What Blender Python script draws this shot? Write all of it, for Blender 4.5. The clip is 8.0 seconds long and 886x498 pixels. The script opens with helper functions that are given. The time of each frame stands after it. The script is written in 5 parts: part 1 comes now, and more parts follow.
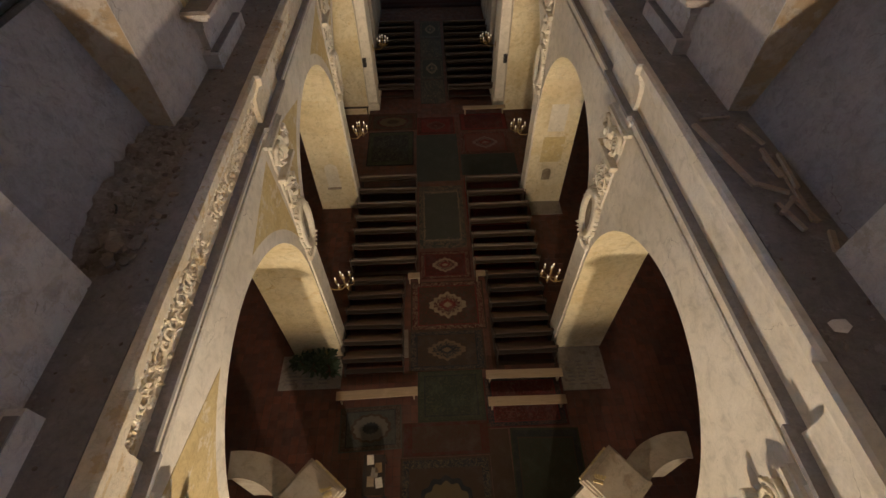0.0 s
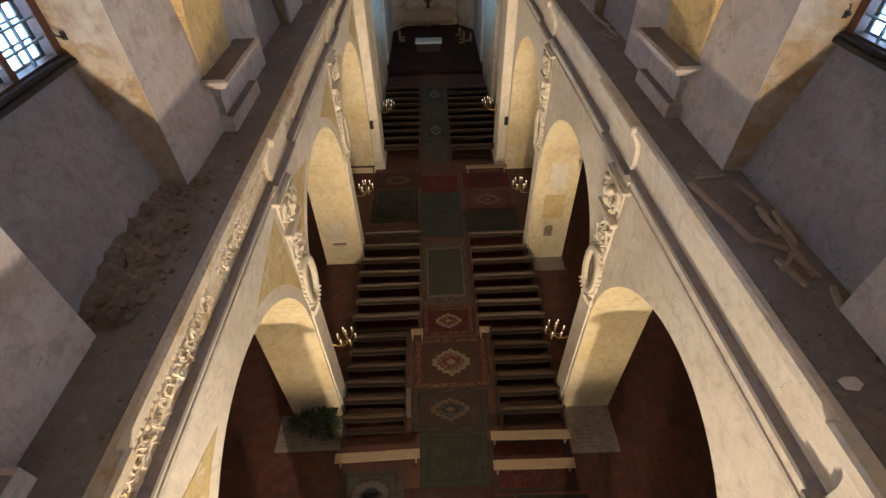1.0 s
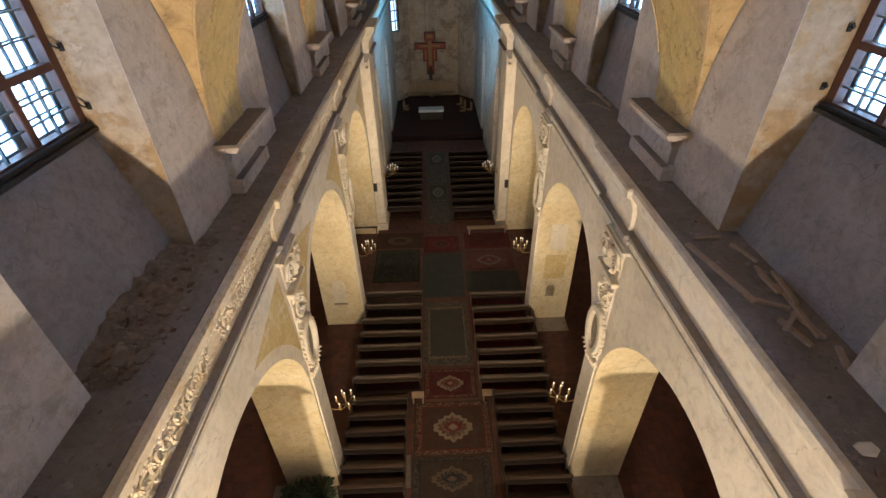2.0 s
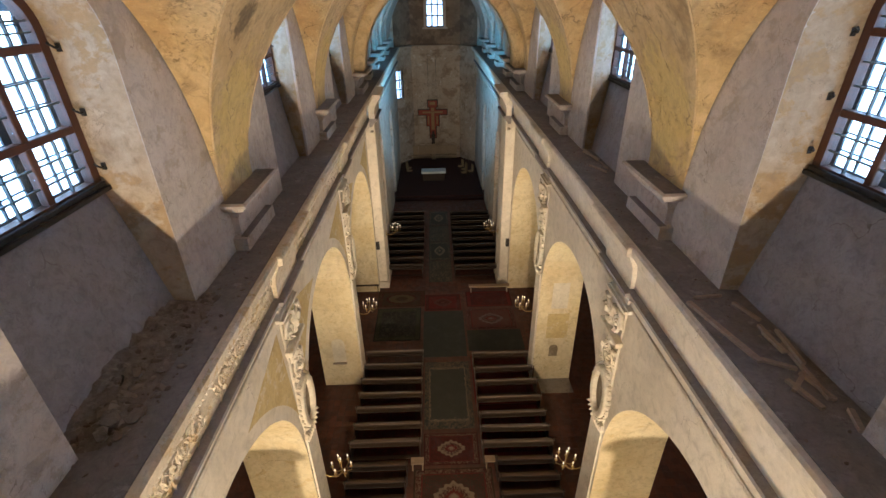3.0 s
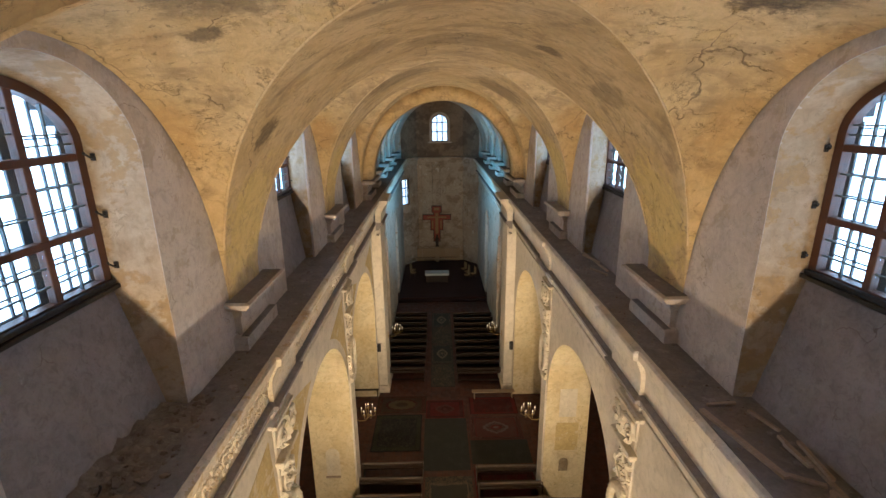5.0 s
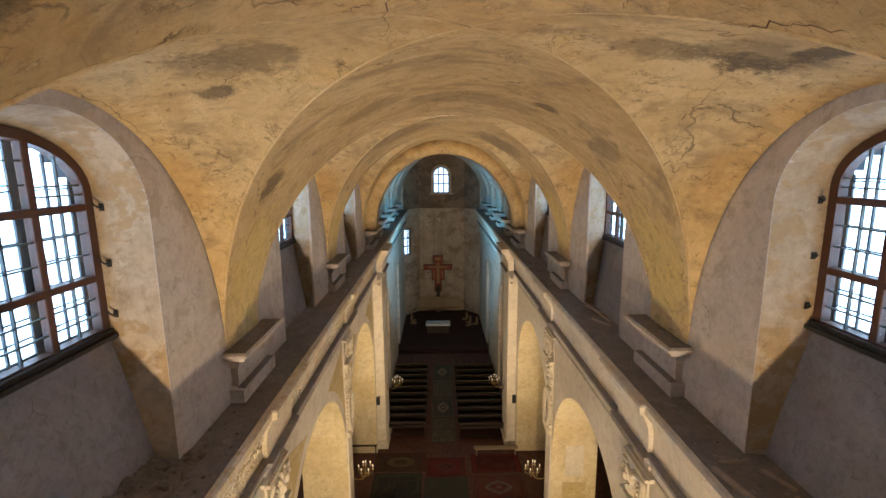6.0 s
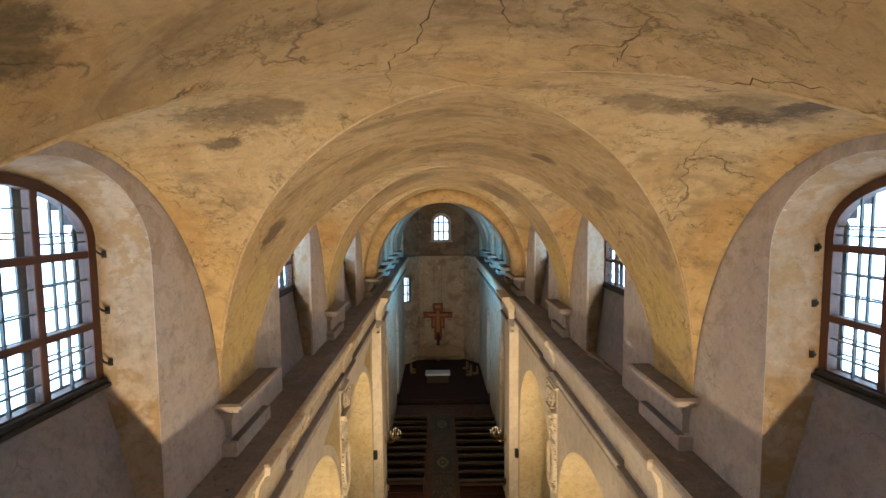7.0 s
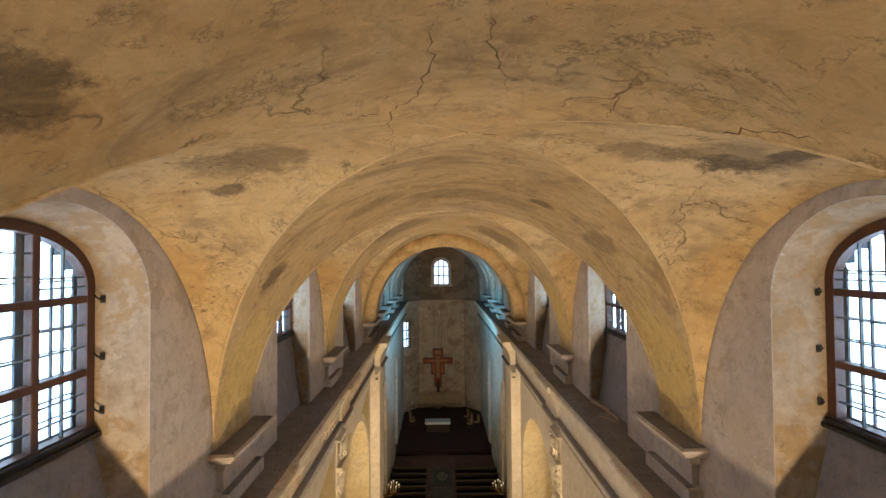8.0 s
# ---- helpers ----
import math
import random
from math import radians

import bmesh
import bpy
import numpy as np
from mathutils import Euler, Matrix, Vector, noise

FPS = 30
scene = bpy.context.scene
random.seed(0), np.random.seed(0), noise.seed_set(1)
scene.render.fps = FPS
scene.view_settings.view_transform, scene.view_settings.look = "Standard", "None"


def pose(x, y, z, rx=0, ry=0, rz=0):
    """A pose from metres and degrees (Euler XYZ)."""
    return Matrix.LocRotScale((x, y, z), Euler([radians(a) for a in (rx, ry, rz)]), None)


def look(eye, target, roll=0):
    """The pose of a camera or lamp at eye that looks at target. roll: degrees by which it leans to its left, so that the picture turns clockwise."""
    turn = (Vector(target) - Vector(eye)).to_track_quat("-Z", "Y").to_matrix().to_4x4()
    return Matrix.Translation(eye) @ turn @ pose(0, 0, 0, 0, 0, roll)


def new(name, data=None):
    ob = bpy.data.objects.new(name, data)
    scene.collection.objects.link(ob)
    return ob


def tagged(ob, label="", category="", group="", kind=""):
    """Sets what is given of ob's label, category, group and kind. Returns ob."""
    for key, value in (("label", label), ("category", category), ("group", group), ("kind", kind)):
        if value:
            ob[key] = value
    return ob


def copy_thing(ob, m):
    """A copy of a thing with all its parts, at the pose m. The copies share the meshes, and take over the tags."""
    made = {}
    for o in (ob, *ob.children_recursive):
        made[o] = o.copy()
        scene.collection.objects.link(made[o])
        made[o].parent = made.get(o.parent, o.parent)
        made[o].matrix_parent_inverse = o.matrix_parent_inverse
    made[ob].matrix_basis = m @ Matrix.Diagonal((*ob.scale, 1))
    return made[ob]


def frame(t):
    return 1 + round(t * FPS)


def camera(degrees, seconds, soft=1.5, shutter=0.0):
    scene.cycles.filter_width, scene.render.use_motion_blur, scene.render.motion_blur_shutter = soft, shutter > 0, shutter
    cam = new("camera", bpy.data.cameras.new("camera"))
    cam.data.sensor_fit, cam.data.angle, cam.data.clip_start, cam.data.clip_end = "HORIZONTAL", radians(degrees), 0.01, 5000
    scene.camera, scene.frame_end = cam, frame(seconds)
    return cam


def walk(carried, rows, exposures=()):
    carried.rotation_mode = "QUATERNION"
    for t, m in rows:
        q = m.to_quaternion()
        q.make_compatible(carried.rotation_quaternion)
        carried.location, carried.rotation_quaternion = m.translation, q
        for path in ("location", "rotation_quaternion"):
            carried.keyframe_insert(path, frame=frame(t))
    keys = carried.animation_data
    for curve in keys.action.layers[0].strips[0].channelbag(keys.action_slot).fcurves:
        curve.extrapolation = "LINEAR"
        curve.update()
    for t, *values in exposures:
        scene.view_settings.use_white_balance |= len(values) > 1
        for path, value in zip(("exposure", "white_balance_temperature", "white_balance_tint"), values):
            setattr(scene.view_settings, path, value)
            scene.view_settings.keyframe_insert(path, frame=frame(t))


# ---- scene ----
cam = camera(87.4, 8.0)
PATH = [
    (0, (-0.388, -1.715, 16.709), -1.471, -50.243, -1.017),
    (0.5, (-0.386, -1.741, 16.748), -1.223, -47.134, -1.221),
    (1, (-0.387, -1.771, 16.758), -1.044, -43.353, -1.231),
    (1.5, (-0.385, -1.798, 16.775), -0.962, -39.682, -1.277),
    (3, (-0.369, -1.879, 16.800), -0.859, -28.709, -1.038),
    (3.5, (-0.369, -1.889, 16.797), -0.839, -25.553, -0.937),
    (4, (-0.365, -1.910, 16.804), -0.751, -22.269, -0.815),
    (4.5, (-0.363, -1.927, 16.805), -0.701, -19.260, -0.721),
    (6, (-0.359, -1.964, 16.809), -0.550, -10.018, -0.510),
    (6.5, (-0.358, -1.972, 16.808), -0.569, -7.160, -0.491),
    (7, (-0.356, -1.992, 16.807), -0.597, -4.145, -0.457),
    (7.5, (-0.353, -2.006, 16.812), -0.583, -1.520, -0.451),
    (8, (-0.353, -2.012, 16.812), -0.640, 1.300, -0.490),
]
EXPOSURES = [(0.0, -0.92, 5450, 10), (0.4, -0.34, 5450, 10), (1.0, -0.28, 5460, 10), (1.7, -0.28, 5480, 10), (3.5, -0.33, 5620, 10), (4.7, -0.41, 5850, 10), (6.5, -0.40, 6300, 10), (8.0, -0.36, 6450, 10)]
SKY, MAIN, FILL, BLUE, GLOW = 0.10, 2250, 1800, 2800, 11.0
walk(cam, [(t, pose(*eye, 90 + pitch, 0, yaw) @ pose(0, 0, 0, 0, 0, lean)) for t, eye, yaw, pitch, lean in PATH],
     EXPOSURES)

# ---- world and lights ----
world = bpy.data.worlds.new("overcast_sky")
scene.world = world
world.use_nodes = True
wt = world.node_tree
sky = wt.nodes.new("ShaderNodeTexSky")
sky.sky_type, sky.sun_disc = "NISHITA", False
sky.sun_elevation, sky.sun_rotation = radians(38), radians(150)
sky.air_density, sky.dust_density = 1.0, 4.0
wt.links.new(sky.outputs[0], wt.nodes["Background"].inputs[0])
wt.nodes["Background"].inputs[1].default_value = SKY

sun = new("sun", bpy.data.lights.new("sun", "SUN"))
sun.data.energy, sun.data.angle, sun.data.color = 0.6, radians(20), (1.0, 0.96, 0.9)
sun.matrix_world = look((0, 0, 60), (-12, 20, 18))

WARM = (1.0, 0.735, 0.445)
B = 8.2            # bay length
AX = 7.35          # axis of the first pier pair
CY = 3.2           # centre of the first bay
WX = 4.15          # face of the nave walls
LZ = 12.3          # ledge over the entablature


def flood(x, y, z, tx, ty, tz, power, size=95, blend=0.7, color=WARM, radius=0.12):
    li = new("flood_or_fill", bpy.data.lights.new("flood_or_fill", "SPOT"))
    li.data.energy, li.data.color = power, color
    li.data.spot_size, li.data.spot_blend, li.data.shadow_soft_size = radians(size), blend, radius
    li.matrix_world = look((x, y, z), (tx, ty, tz))
    return li


# floodlights on the organ loft, below the camera, turned up along the nave
for s in (-1, 1):
    flood(s * 0.06, -7.5, 7.3, s * 1.6, 8.0, 12.2, MAIN * 0.95, 67, 0.12)
    flood(s * 0.06, -7.5, 7.3, s * 1.2, 6.5, 15.0, MAIN * 0.66, 150, 0.6)
    flood(s * 0.06, -7.5, 7.3, s * 4.6, 9.5, 7.6, MAIN * (2.3 if s < 0 else 0.85), 96, 0.95)
    # unseen fill spot near the floor, added to brighten the first pier's near face
    flood(s * 4.8, 1.7, 2.6, s * 4.9, 7.0, 5.2, FILL * 0.42, 85, 0.9, (1.0, 0.70, 0.36))
# weaker unseen fill spots beside the next piers, added to even out the falloff
for k in (0, 1):
    yk = AX + B * k + 0.7
    for s in (-1, 1):
        flood(s * 3.75, yk, 2.4, -s * 3.6, yk + 7.5, 10.5, FILL, 112, 0.9)
        flood(s * 4.75, yk + 0.05, 3.2, s * 4.85, yk + 7.4, 6.6, FILL * 0.27, 75, 0.9, (1.0, 0.72, 0.41))
# unseen warm fill added in the chancel, no lamp known there
for s in (-1, 1):
    flood(s * 3.4, 27.2, 2.4, -s * 3.0, 36.0, 10.0, FILL * 0.2, 110, 0.9)
# cold spots on the chancel cornice, crossing to the other side
for s in (-1, 1):
    flood(s * 3.0, 26.8, 11.6, -s * 4.5, 38.0, 13.4, BLUE * 2.1, 50, 0.9, (0.10, 0.60, 1.0), 0.2)
    flood(s * 3.5, 27.5, 12.6, -s * 4.2, 36.0, 9.2, BLUE * 1.7, 54, 0.8, (0.36, 0.72, 1.0), 0.2)

# ---- materials ----


class Nodes:
    """A short hand for building a node material."""

    def __init__(self, name):
        self.m = bpy.data.materials.new(name)
        self.m.use_nodes = True
        self.t = self.m.node_tree
        self.b = self.t.nodes["Principled BSDF"]
        self.geo = self.t.nodes.new("ShaderNodeNewGeometry")
        self.pos = self.geo.outputs["Position"]

    def put(self, socket, value):
        if isinstance(value, bpy.types.NodeSocket):
            self.t.links.new(value, socket)
        elif isinstance(value, tuple) and len(value) == 3 and socket.type == "RGBA":
            socket.default_value = (*value, 1)
        else:
            socket.default_value = value

    def noise(self, scale, detail=5, rough=0.6, coord=None, distort=0.0):
        n = self.t.nodes.new("ShaderNodeTexNoise")
        self.put(n.inputs["Vector"], coord or self.pos)
        n.inputs["Scale"].default_value, n.inputs["Detail"].default_value = scale, detail
        n.inputs["Roughness"].default_value, n.inputs["Distortion"].default_value = rough, distort
        return n.outputs["Fac"]

    def scaled(self, x, y, z, coord=None):
        n = self.t.nodes.new("ShaderNodeMapping")
        self.put(n.inputs["Vector"], coord or self.pos)
        n.inputs["Scale"].default_value = (x, y, z)
        return n.outputs[0]

    def ramp(self, v, lo, hi, a=0.0, b=1.0):
        n = self.t.nodes.new("ShaderNodeMapRange")
        n.interpolation_type = "SMOOTHSTEP"
        self.put(n.inputs[0], v)
        for i, q in zip((1, 2, 3, 4), (lo, hi, a, b)):
            n.inputs[i].default_value = q
        return n.outputs[0]

    def mix(self, f, a, b):
        n = self.t.nodes.new("ShaderNodeMix")
        n.data_type = "RGBA"
        self.put(n.inputs[0], f)
        self.put(n.inputs[6], a)
        self.put(n.inputs[7], b)
        return n.outputs[2]

    def math(self, op, a, b=0.0):
        n = self.t.nodes.new("ShaderNodeMath")
        n.operation = op
        self.put(n.inputs[0], a)
        self.put(n.inputs[1], b)
        return n.outputs[0]

    def cracks(self, scale, width, coord=None):
        n = self.t.nodes.new("ShaderNodeTexVoronoi")
        n.feature = "DISTANCE_TO_EDGE"
        d = self.t.nodes.new("ShaderNodeTexNoise")
        d.inputs["Scale"].default_value, d.inputs["Detail"].default_value = 1.7, 6
        self.put(d.inputs["Vector"], coord or self.pos)
        add = self.t.nodes.new("ShaderNodeVectorMath")
        add.operation = "MULTIPLY_ADD"
        self.put(add.inputs[0], d.outputs["Color"])
        add.inputs[1].default_value = (0.9, 0.9, 0.9)
        self.put(add.inputs[2], coord or self.pos)
        self.put(n.inputs["Vector"], add.outputs[0])
        n.inputs["Scale"].default_value = scale
        return self.ramp(n.outputs["Distance"], 0.0, width, 1.0, 0.0)

    def spot(self, c, r):
        """1 inside a ragged ellipsoid, 0 outside."""
        d = self.t.nodes.new("ShaderNodeVectorMath")
        d.operation = "SUBTRACT"
        self.put(d.inputs[0], self.pos)
        d.inputs[1].default_value = c
        e = self.t.nodes.new("ShaderNodeVectorMath")
        e.operation = "DIVIDE"
        self.put(e.inputs[0], d.outputs[0])
        e.inputs[1].default_value = r
        f = self.t.nodes.new("ShaderNodeVectorMath")
        f.operation = "LENGTH"
        self.put(f.inputs[0], e.outputs[0])
        q = self.math("ADD", f.outputs["Value"], self.math("MULTIPLY", self.noise(3.0, 10, 0.78), 2.6))
        return self.ramp(q, 1.95, 2.45, 1.0, 0.0)

    def done(self, color, rough=0.9, bump=None, strength=0.3, dist=0.02, metal=0.0):
        self.put(self.b.inputs["Base Color"], color)
        self.put(self.b.inputs["Roughness"], rough)
        self.b.inputs["Metallic"].default_value = metal
        if bump is not None:
            n = self.t.nodes.new("ShaderNodeBump")
            n.inputs["Strength"].default_value, n.inputs["Distance"].default_value = strength, dist
            self.put(n.inputs["Height"], bump)
            self.t.links.new(n.outputs[0], self.b.inputs["Normal"])
        return self.m


def plaster(name, a, b, patch, patch_lo=0.62, scale=0.5, crack=0.0, grime=None, bump=0.35, peel=None, peel_lo=0.66, stains=(), rust=(), flake=0.25, yellow=(), streak=0.0, chips=0.35):
    """Old limewash: two broad tones, patches of older paint, flaked spots, hairline cracks and soot."""
    n = Nodes(name)
    col = n.mix(n.ramp(n.noise(scale, 7, 0.62, distort=0.6), 0.32, 0.68), a, b)
    fine = n.noise(26, 6, 0.7)
    pat = n.ramp(n.noise(scale * 2.3, 8, 0.66, n.scaled(1, 1, 1.3)), patch_lo, patch_lo + 0.05)
    col = n.mix(n.math("MULTIPLY", pat, 0.75), col, patch)
    rag = n.noise(scale * 2.9, 10, 0.74, n.scaled(0.8, 1.2, 1.0), 0.3)
    rim = n.math("MULTIPLY", n.ramp(rag, 0.585, 0.595), n.ramp(rag, 0.625, 0.605))
    col = n.mix(n.math("MULTIPLY", rim, flake), col, tuple(q * 0.35 for q in b))
    lift = n.ramp(rag, 0.605, 0.61)
    col = n.mix(n.math("MULTIPLY", lift, flake * 0.5), col, tuple(min(0.85, q * 1.15) for q in a))
    height = n.math("SUBTRACT", fine, n.math("ADD", pat, n.math("MULTIPLY", lift, flake)))
    if peel:
        pl = n.ramp(n.noise(scale * 4.5, 9, 0.72, n.scaled(1.0, 0.7, 1.0), 0.4), peel_lo, peel_lo + 0.025)
        col = n.mix(pl, col, peel)
        height = n.math("SUBTRACT", height, pl)
    if grime:
        g = n.ramp(n.noise(scale * 1.3, 8, 0.75, n.scaled(1.0, 0.8, 0.6)), 0.53, 0.72, 0.0, 0.8)
        col = n.mix(g, col, grime)
    if streak:
        sk = n.noise(1.0, 9, 0.7, n.scaled(0.6, 1.7, 0.9), 0.7)
        col = n.mix(n.ramp(sk, 0.5, 0.68, 0.0, streak), col, (0.20, 0.135, 0.075))
    for spots, tone in ((yellow, (0.66, 0.50, 0.17)), (rust, (0.50, 0.315, 0.12)), (stains, (0.085, 0.06, 0.036))):
        for c, r, k in spots:
            col = n.mix(n.math("MULTIPLY", n.spot(c, r), k), col, tone)
    if crack:
        c = n.math("MULTIPLY", n.cracks(0.5, crack), n.ramp(n.noise(0.9, 3), 0.47, 0.6))
        col = n.mix(n.math("MULTIPLY", c, 0.8), col, (0.09, 0.06, 0.04))
        height = n.math("SUBTRACT", height, c)
        hair = n.math("MULTIPLY", n.cracks(1.9, crack * 1.6), n.ramp(n.noise(1.3, 4), 0.52, 0.6))
        col = n.mix(n.math("MULTIPLY", hair, 0.6), col, (0.12, 0.08, 0.05))
    mott = n.noise(scale * 7.0, 8, 0.72, distort=0.8)
    col = n.mix(n.ramp(mott, 0.46, 0.70, 0.0, 0.62), col, tuple(q * 0.66 for q in b))
    col = n.mix(n.ramp(mott, 0.5, 0.28, 0.0, 0.35), col, tuple(min(0.85, q * 1.18) for q in a))
    height = n.math("ADD", height, n.math("MULTIPLY", mott, 0.6))
    chip = n.noise(7.5, 9, 0.76, n.scaled(0.8, 1.15, 1.0), 0.5)
    where = n.ramp(n.noise(scale * 1.9, 4, 0.6), 0.42, 0.6)
    low = n.math("MULTIPLY", n.ramp(chip, 0.60, 0.625), where)
    col = n.mix(n.math("MULTIPLY", low, chips), col, tuple(q * 0.42 for q in b))
    lit = n.math("MULTIPLY", n.ramp(chip, 0.40, 0.375), where)
    col = n.mix(n.math("MULTIPLY", lit, chips * 0.6), col, tuple(min(0.85, q * 1.22) for q in a))
    height = n.math("SUBTRACT", height, n.math("MULTIPLY", low, 1.5))
    col = n.mix(n.ramp(fine, 0.35, 0.75, 0.0, 0.28), col, tuple(q * 0.62 for q in a))
    return n.done(col, n.ramp(fine, 0.2, 0.8, 0.82, 0.97), height, bump, 0.015)


M_WALL = plaster("limewashed_wall", (0.72, 0.66, 0.56), (0.62, 0.56, 0.46), (0.62, 0.54, 0.38), 0.66, 0.45, 0.003, (0.50, 0.44, 0.35), flake=0.06, chips=0.16)
M_PIER = plaster("pier_limewash", (0.72, 0.63, 0.43), (0.62, 0.50, 0.28), (0.55, 0.41, 0.19), 0.60, 0.75, 0.004, (0.42, 0.33, 0.20), flake=0.12, chips=0.22)
M_YELLOW = plaster("yellow_panel_paint", (0.60, 0.48, 0.24), (0.50, 0.38, 0.17), (0.66, 0.58, 0.42), 0.55, 1.1)
M_UPPER = plaster("upper_wall_plaster", (0.58, 0.525, 0.47), (0.475, 0.415, 0.365), (0.42, 0.35, 0.27), 0.56, 0.75, 0.004, (0.31, 0.26, 0.22), flake=0.3, chips=0.3)
M_REVEAL = plaster("window_reveal_plaster", (0.49, 0.405, 0.305), (0.385, 0.295, 0.195), (0.36, 0.235, 0.10), 0.52, 0.8, 0.0, (0.20, 0.135, 0.07), flake=0.5)
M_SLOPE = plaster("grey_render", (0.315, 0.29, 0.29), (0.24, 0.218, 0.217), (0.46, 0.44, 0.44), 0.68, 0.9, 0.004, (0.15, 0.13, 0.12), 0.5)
M_LEDGE = plaster("dusty_ledge", (0.235, 0.21, 0.20), (0.165, 0.146, 0.14), (0.31, 0.285, 0.275), 0.6, 1.3, bump=0.8)
STAINS = [  # vault stains: centre, half sizes, strength
    ((3.1, 3.42, 17.93), (0.42, 0.26, 0.3), 1.0), ((3.42, 2.8, 17.88), (0.20, 0.60, 0.3), 0.95), ((3.0, 3.2, 17.95), (0.8, 0.45, 0.4), 0.55), ((2.15, 3.45, 18.08), (0.6, 0.3, 0.3), 0.6), ((-2.55, 3.5, 18.0), (0.85, 0.42, 0.35), 0.62), ((-3.1, 4.1, 17.76), (0.28, 0.14, 0.25), 0.9), ((-3.4, 6.55, 16.6), (0.28, 0.38, 0.45), 0.9),
    ((1.7, 7.0, 17.9), (0.28, 0.28, 0.4), 0.8), ((2.85, 7.1, 17.2), (0.30, 0.8, 0.5), 0.5), ((-2.3, 0.05, 17.6), (0.35, 0.35, 0.4), 0.85),
    ((2.0, 16.5, 17.7), (1.2, 2.0, 0.8), 0.55), ((-1.5, 14.0, 17.9), (1.6, 1.4, 0.8), 0.45), ((0.6, 8.0, 18.2), (1.8, 0.8, 0.6), 0.4), ((-1.6, 7.2, 17.9), (0.9, 0.6, 0.5), 0.4)]
RUST = [((0.05, 3.0, 18.2), (0.85, 0.5, 0.5), 0.6), ((4.1, 5.3, 16.6), (0.4, 0.5, 0.7), 0.5), ((-4.3, 5.3, 16.5), (0.4, 0.5, 0.7), 0.5), ((-3.8, 4.1, 17.6), (0.35, 0.4, 0.5), 0.45),
        ((4.2, 4.0, 17.5), (0.35, 0.5, 0.4), 0.5), ((-4.1, 13.8, 16.3), (0.4, 0.6, 0.7), 0.8), ((4.0, 13.4, 16.5), (0.5, 0.7, 0.7), 0.6), ((-2.35, 0.4, 17.5), (0.4, 0.35, 0.4), 0.7)]
YELLOW = [((q * 4.25, y, 15.0), (0.7, 1.0, 1.7), 0.75) for q in (-1, 1) for y in (7.35, 15.55)]
M_VAULT = plaster("vault_plaster", (0.66, 0.50, 0.27), (0.53, 0.375, 0.175), (0.62, 0.45, 0.20), 0.59, 0.55, 0.010, (0.19, 0.13, 0.07), 0.9,
                  (0.46, 0.25, 0.10), 0.665, STAINS, RUST, 0.7, YELLOW, 0.65, 0.8)
M_STUCCO = plaster("stucco", (0.74, 0.68, 0.56), (0.66, 0.58, 0.44), (0.58, 0.46, 0.26), 0.6, 1.5)
M_FRIEZE = plaster("frieze_paint", (0.68, 0.60, 0.47), (0.58, 0.49, 0.34), (0.50, 0.35, 0.16), 0.56, 1.4, bump=0.5)
M_SHELF = plaster("dusty_moulding", (0.26, 0.235, 0.23), (0.20, 0.18, 0.175), (0.36, 0.32, 0.28), 0.62, 2.0)
M_APSE = plaster("apse_plaster", (0.50, 0.42, 0.34), (0.40, 0.31, 0.23), (0.24, 0.165, 0.11), 0.53, 0.30, 0.008, (0.17, 0.12, 0.085), 0.4,
                 (0.62, 0.57, 0.50), 0.60, flake=0.8, chips=0.4)
M_TYMP = plaster("stained_apse_plaster", (0.30, 0.225, 0.16), (0.21, 0.15, 0.105), (0.115, 0.08, 0.058), 0.5, 0.35, 0.006, (0.10, 0.07, 0.05), 0.4, flake=0.5)
M_CHANCEL = plaster("chancel_plaster", (0.60, 0.55, 0.48), (0.50, 0.44, 0.37), (0.36, 0.27, 0.18), 0.56, 0.35, 0.008, (0.24, 0.21, 0.19), 0.4,
                    (0.34, 0.24, 0.16), 0.62, flake=0.7)
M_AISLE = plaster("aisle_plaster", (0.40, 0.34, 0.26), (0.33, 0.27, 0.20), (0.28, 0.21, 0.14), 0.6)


def brick_floor():
    n = Nodes("brick_floor")
    br = n.t.nodes.new("ShaderNodeTexBrick")
    n.put(br.inputs["Vector"], n.pos)
    for key, v in (("Scale", 1.0), ("Mortar Size", 0.008), ("Brick Width", 0.3), ("Row Height", 0.3)):
        br.inputs[key].default_value = v
    br.offset = 0.0
    n.put(br.inputs["Color1"], (0.13, 0.045, 0.028))
    n.put(br.inputs["Color2"], (0.085, 0.034, 0.025))
    n.put(br.inputs["Mortar"], (0.045, 0.03, 0.025))
    col = n.mix(n.ramp(n.noise(0.8, 6), 0.4, 0.7, 0.0, 0.6), br.outputs["Color"], (0.06, 0.035, 0.03))
    return n.done(col, n.ramp(n.noise(3, 5), 0.3, 0.7, 0.45, 0.8), n.math("SUBTRACT", n.noise(20), br.outputs["Fac"]), 0.4, 0.01)


def tile_mat():
    n = Nodes("floor_tile")
    rnd = n.t.nodes.new("ShaderNodeObjectInfo").outputs["Random"]
    isl = n.geo.outputs["Random Per Island"]
    col = n.mix(n.math("FRACT", n.math("ADD", rnd, isl)), (0.15, 0.050, 0.030), (0.085, 0.034, 0.025))
    col = n.mix(n.ramp(n.noise(1.1, 6), 0.42, 0.7, 0.0, 0.6), col, (0.055, 0.034, 0.028))
    f = n.noise(24, 6, 0.7)
    return n.done(col, n.ramp(n.noise(3, 5), 0.3, 0.7, 0.5, 0.85), f, 0.3, 0.005)


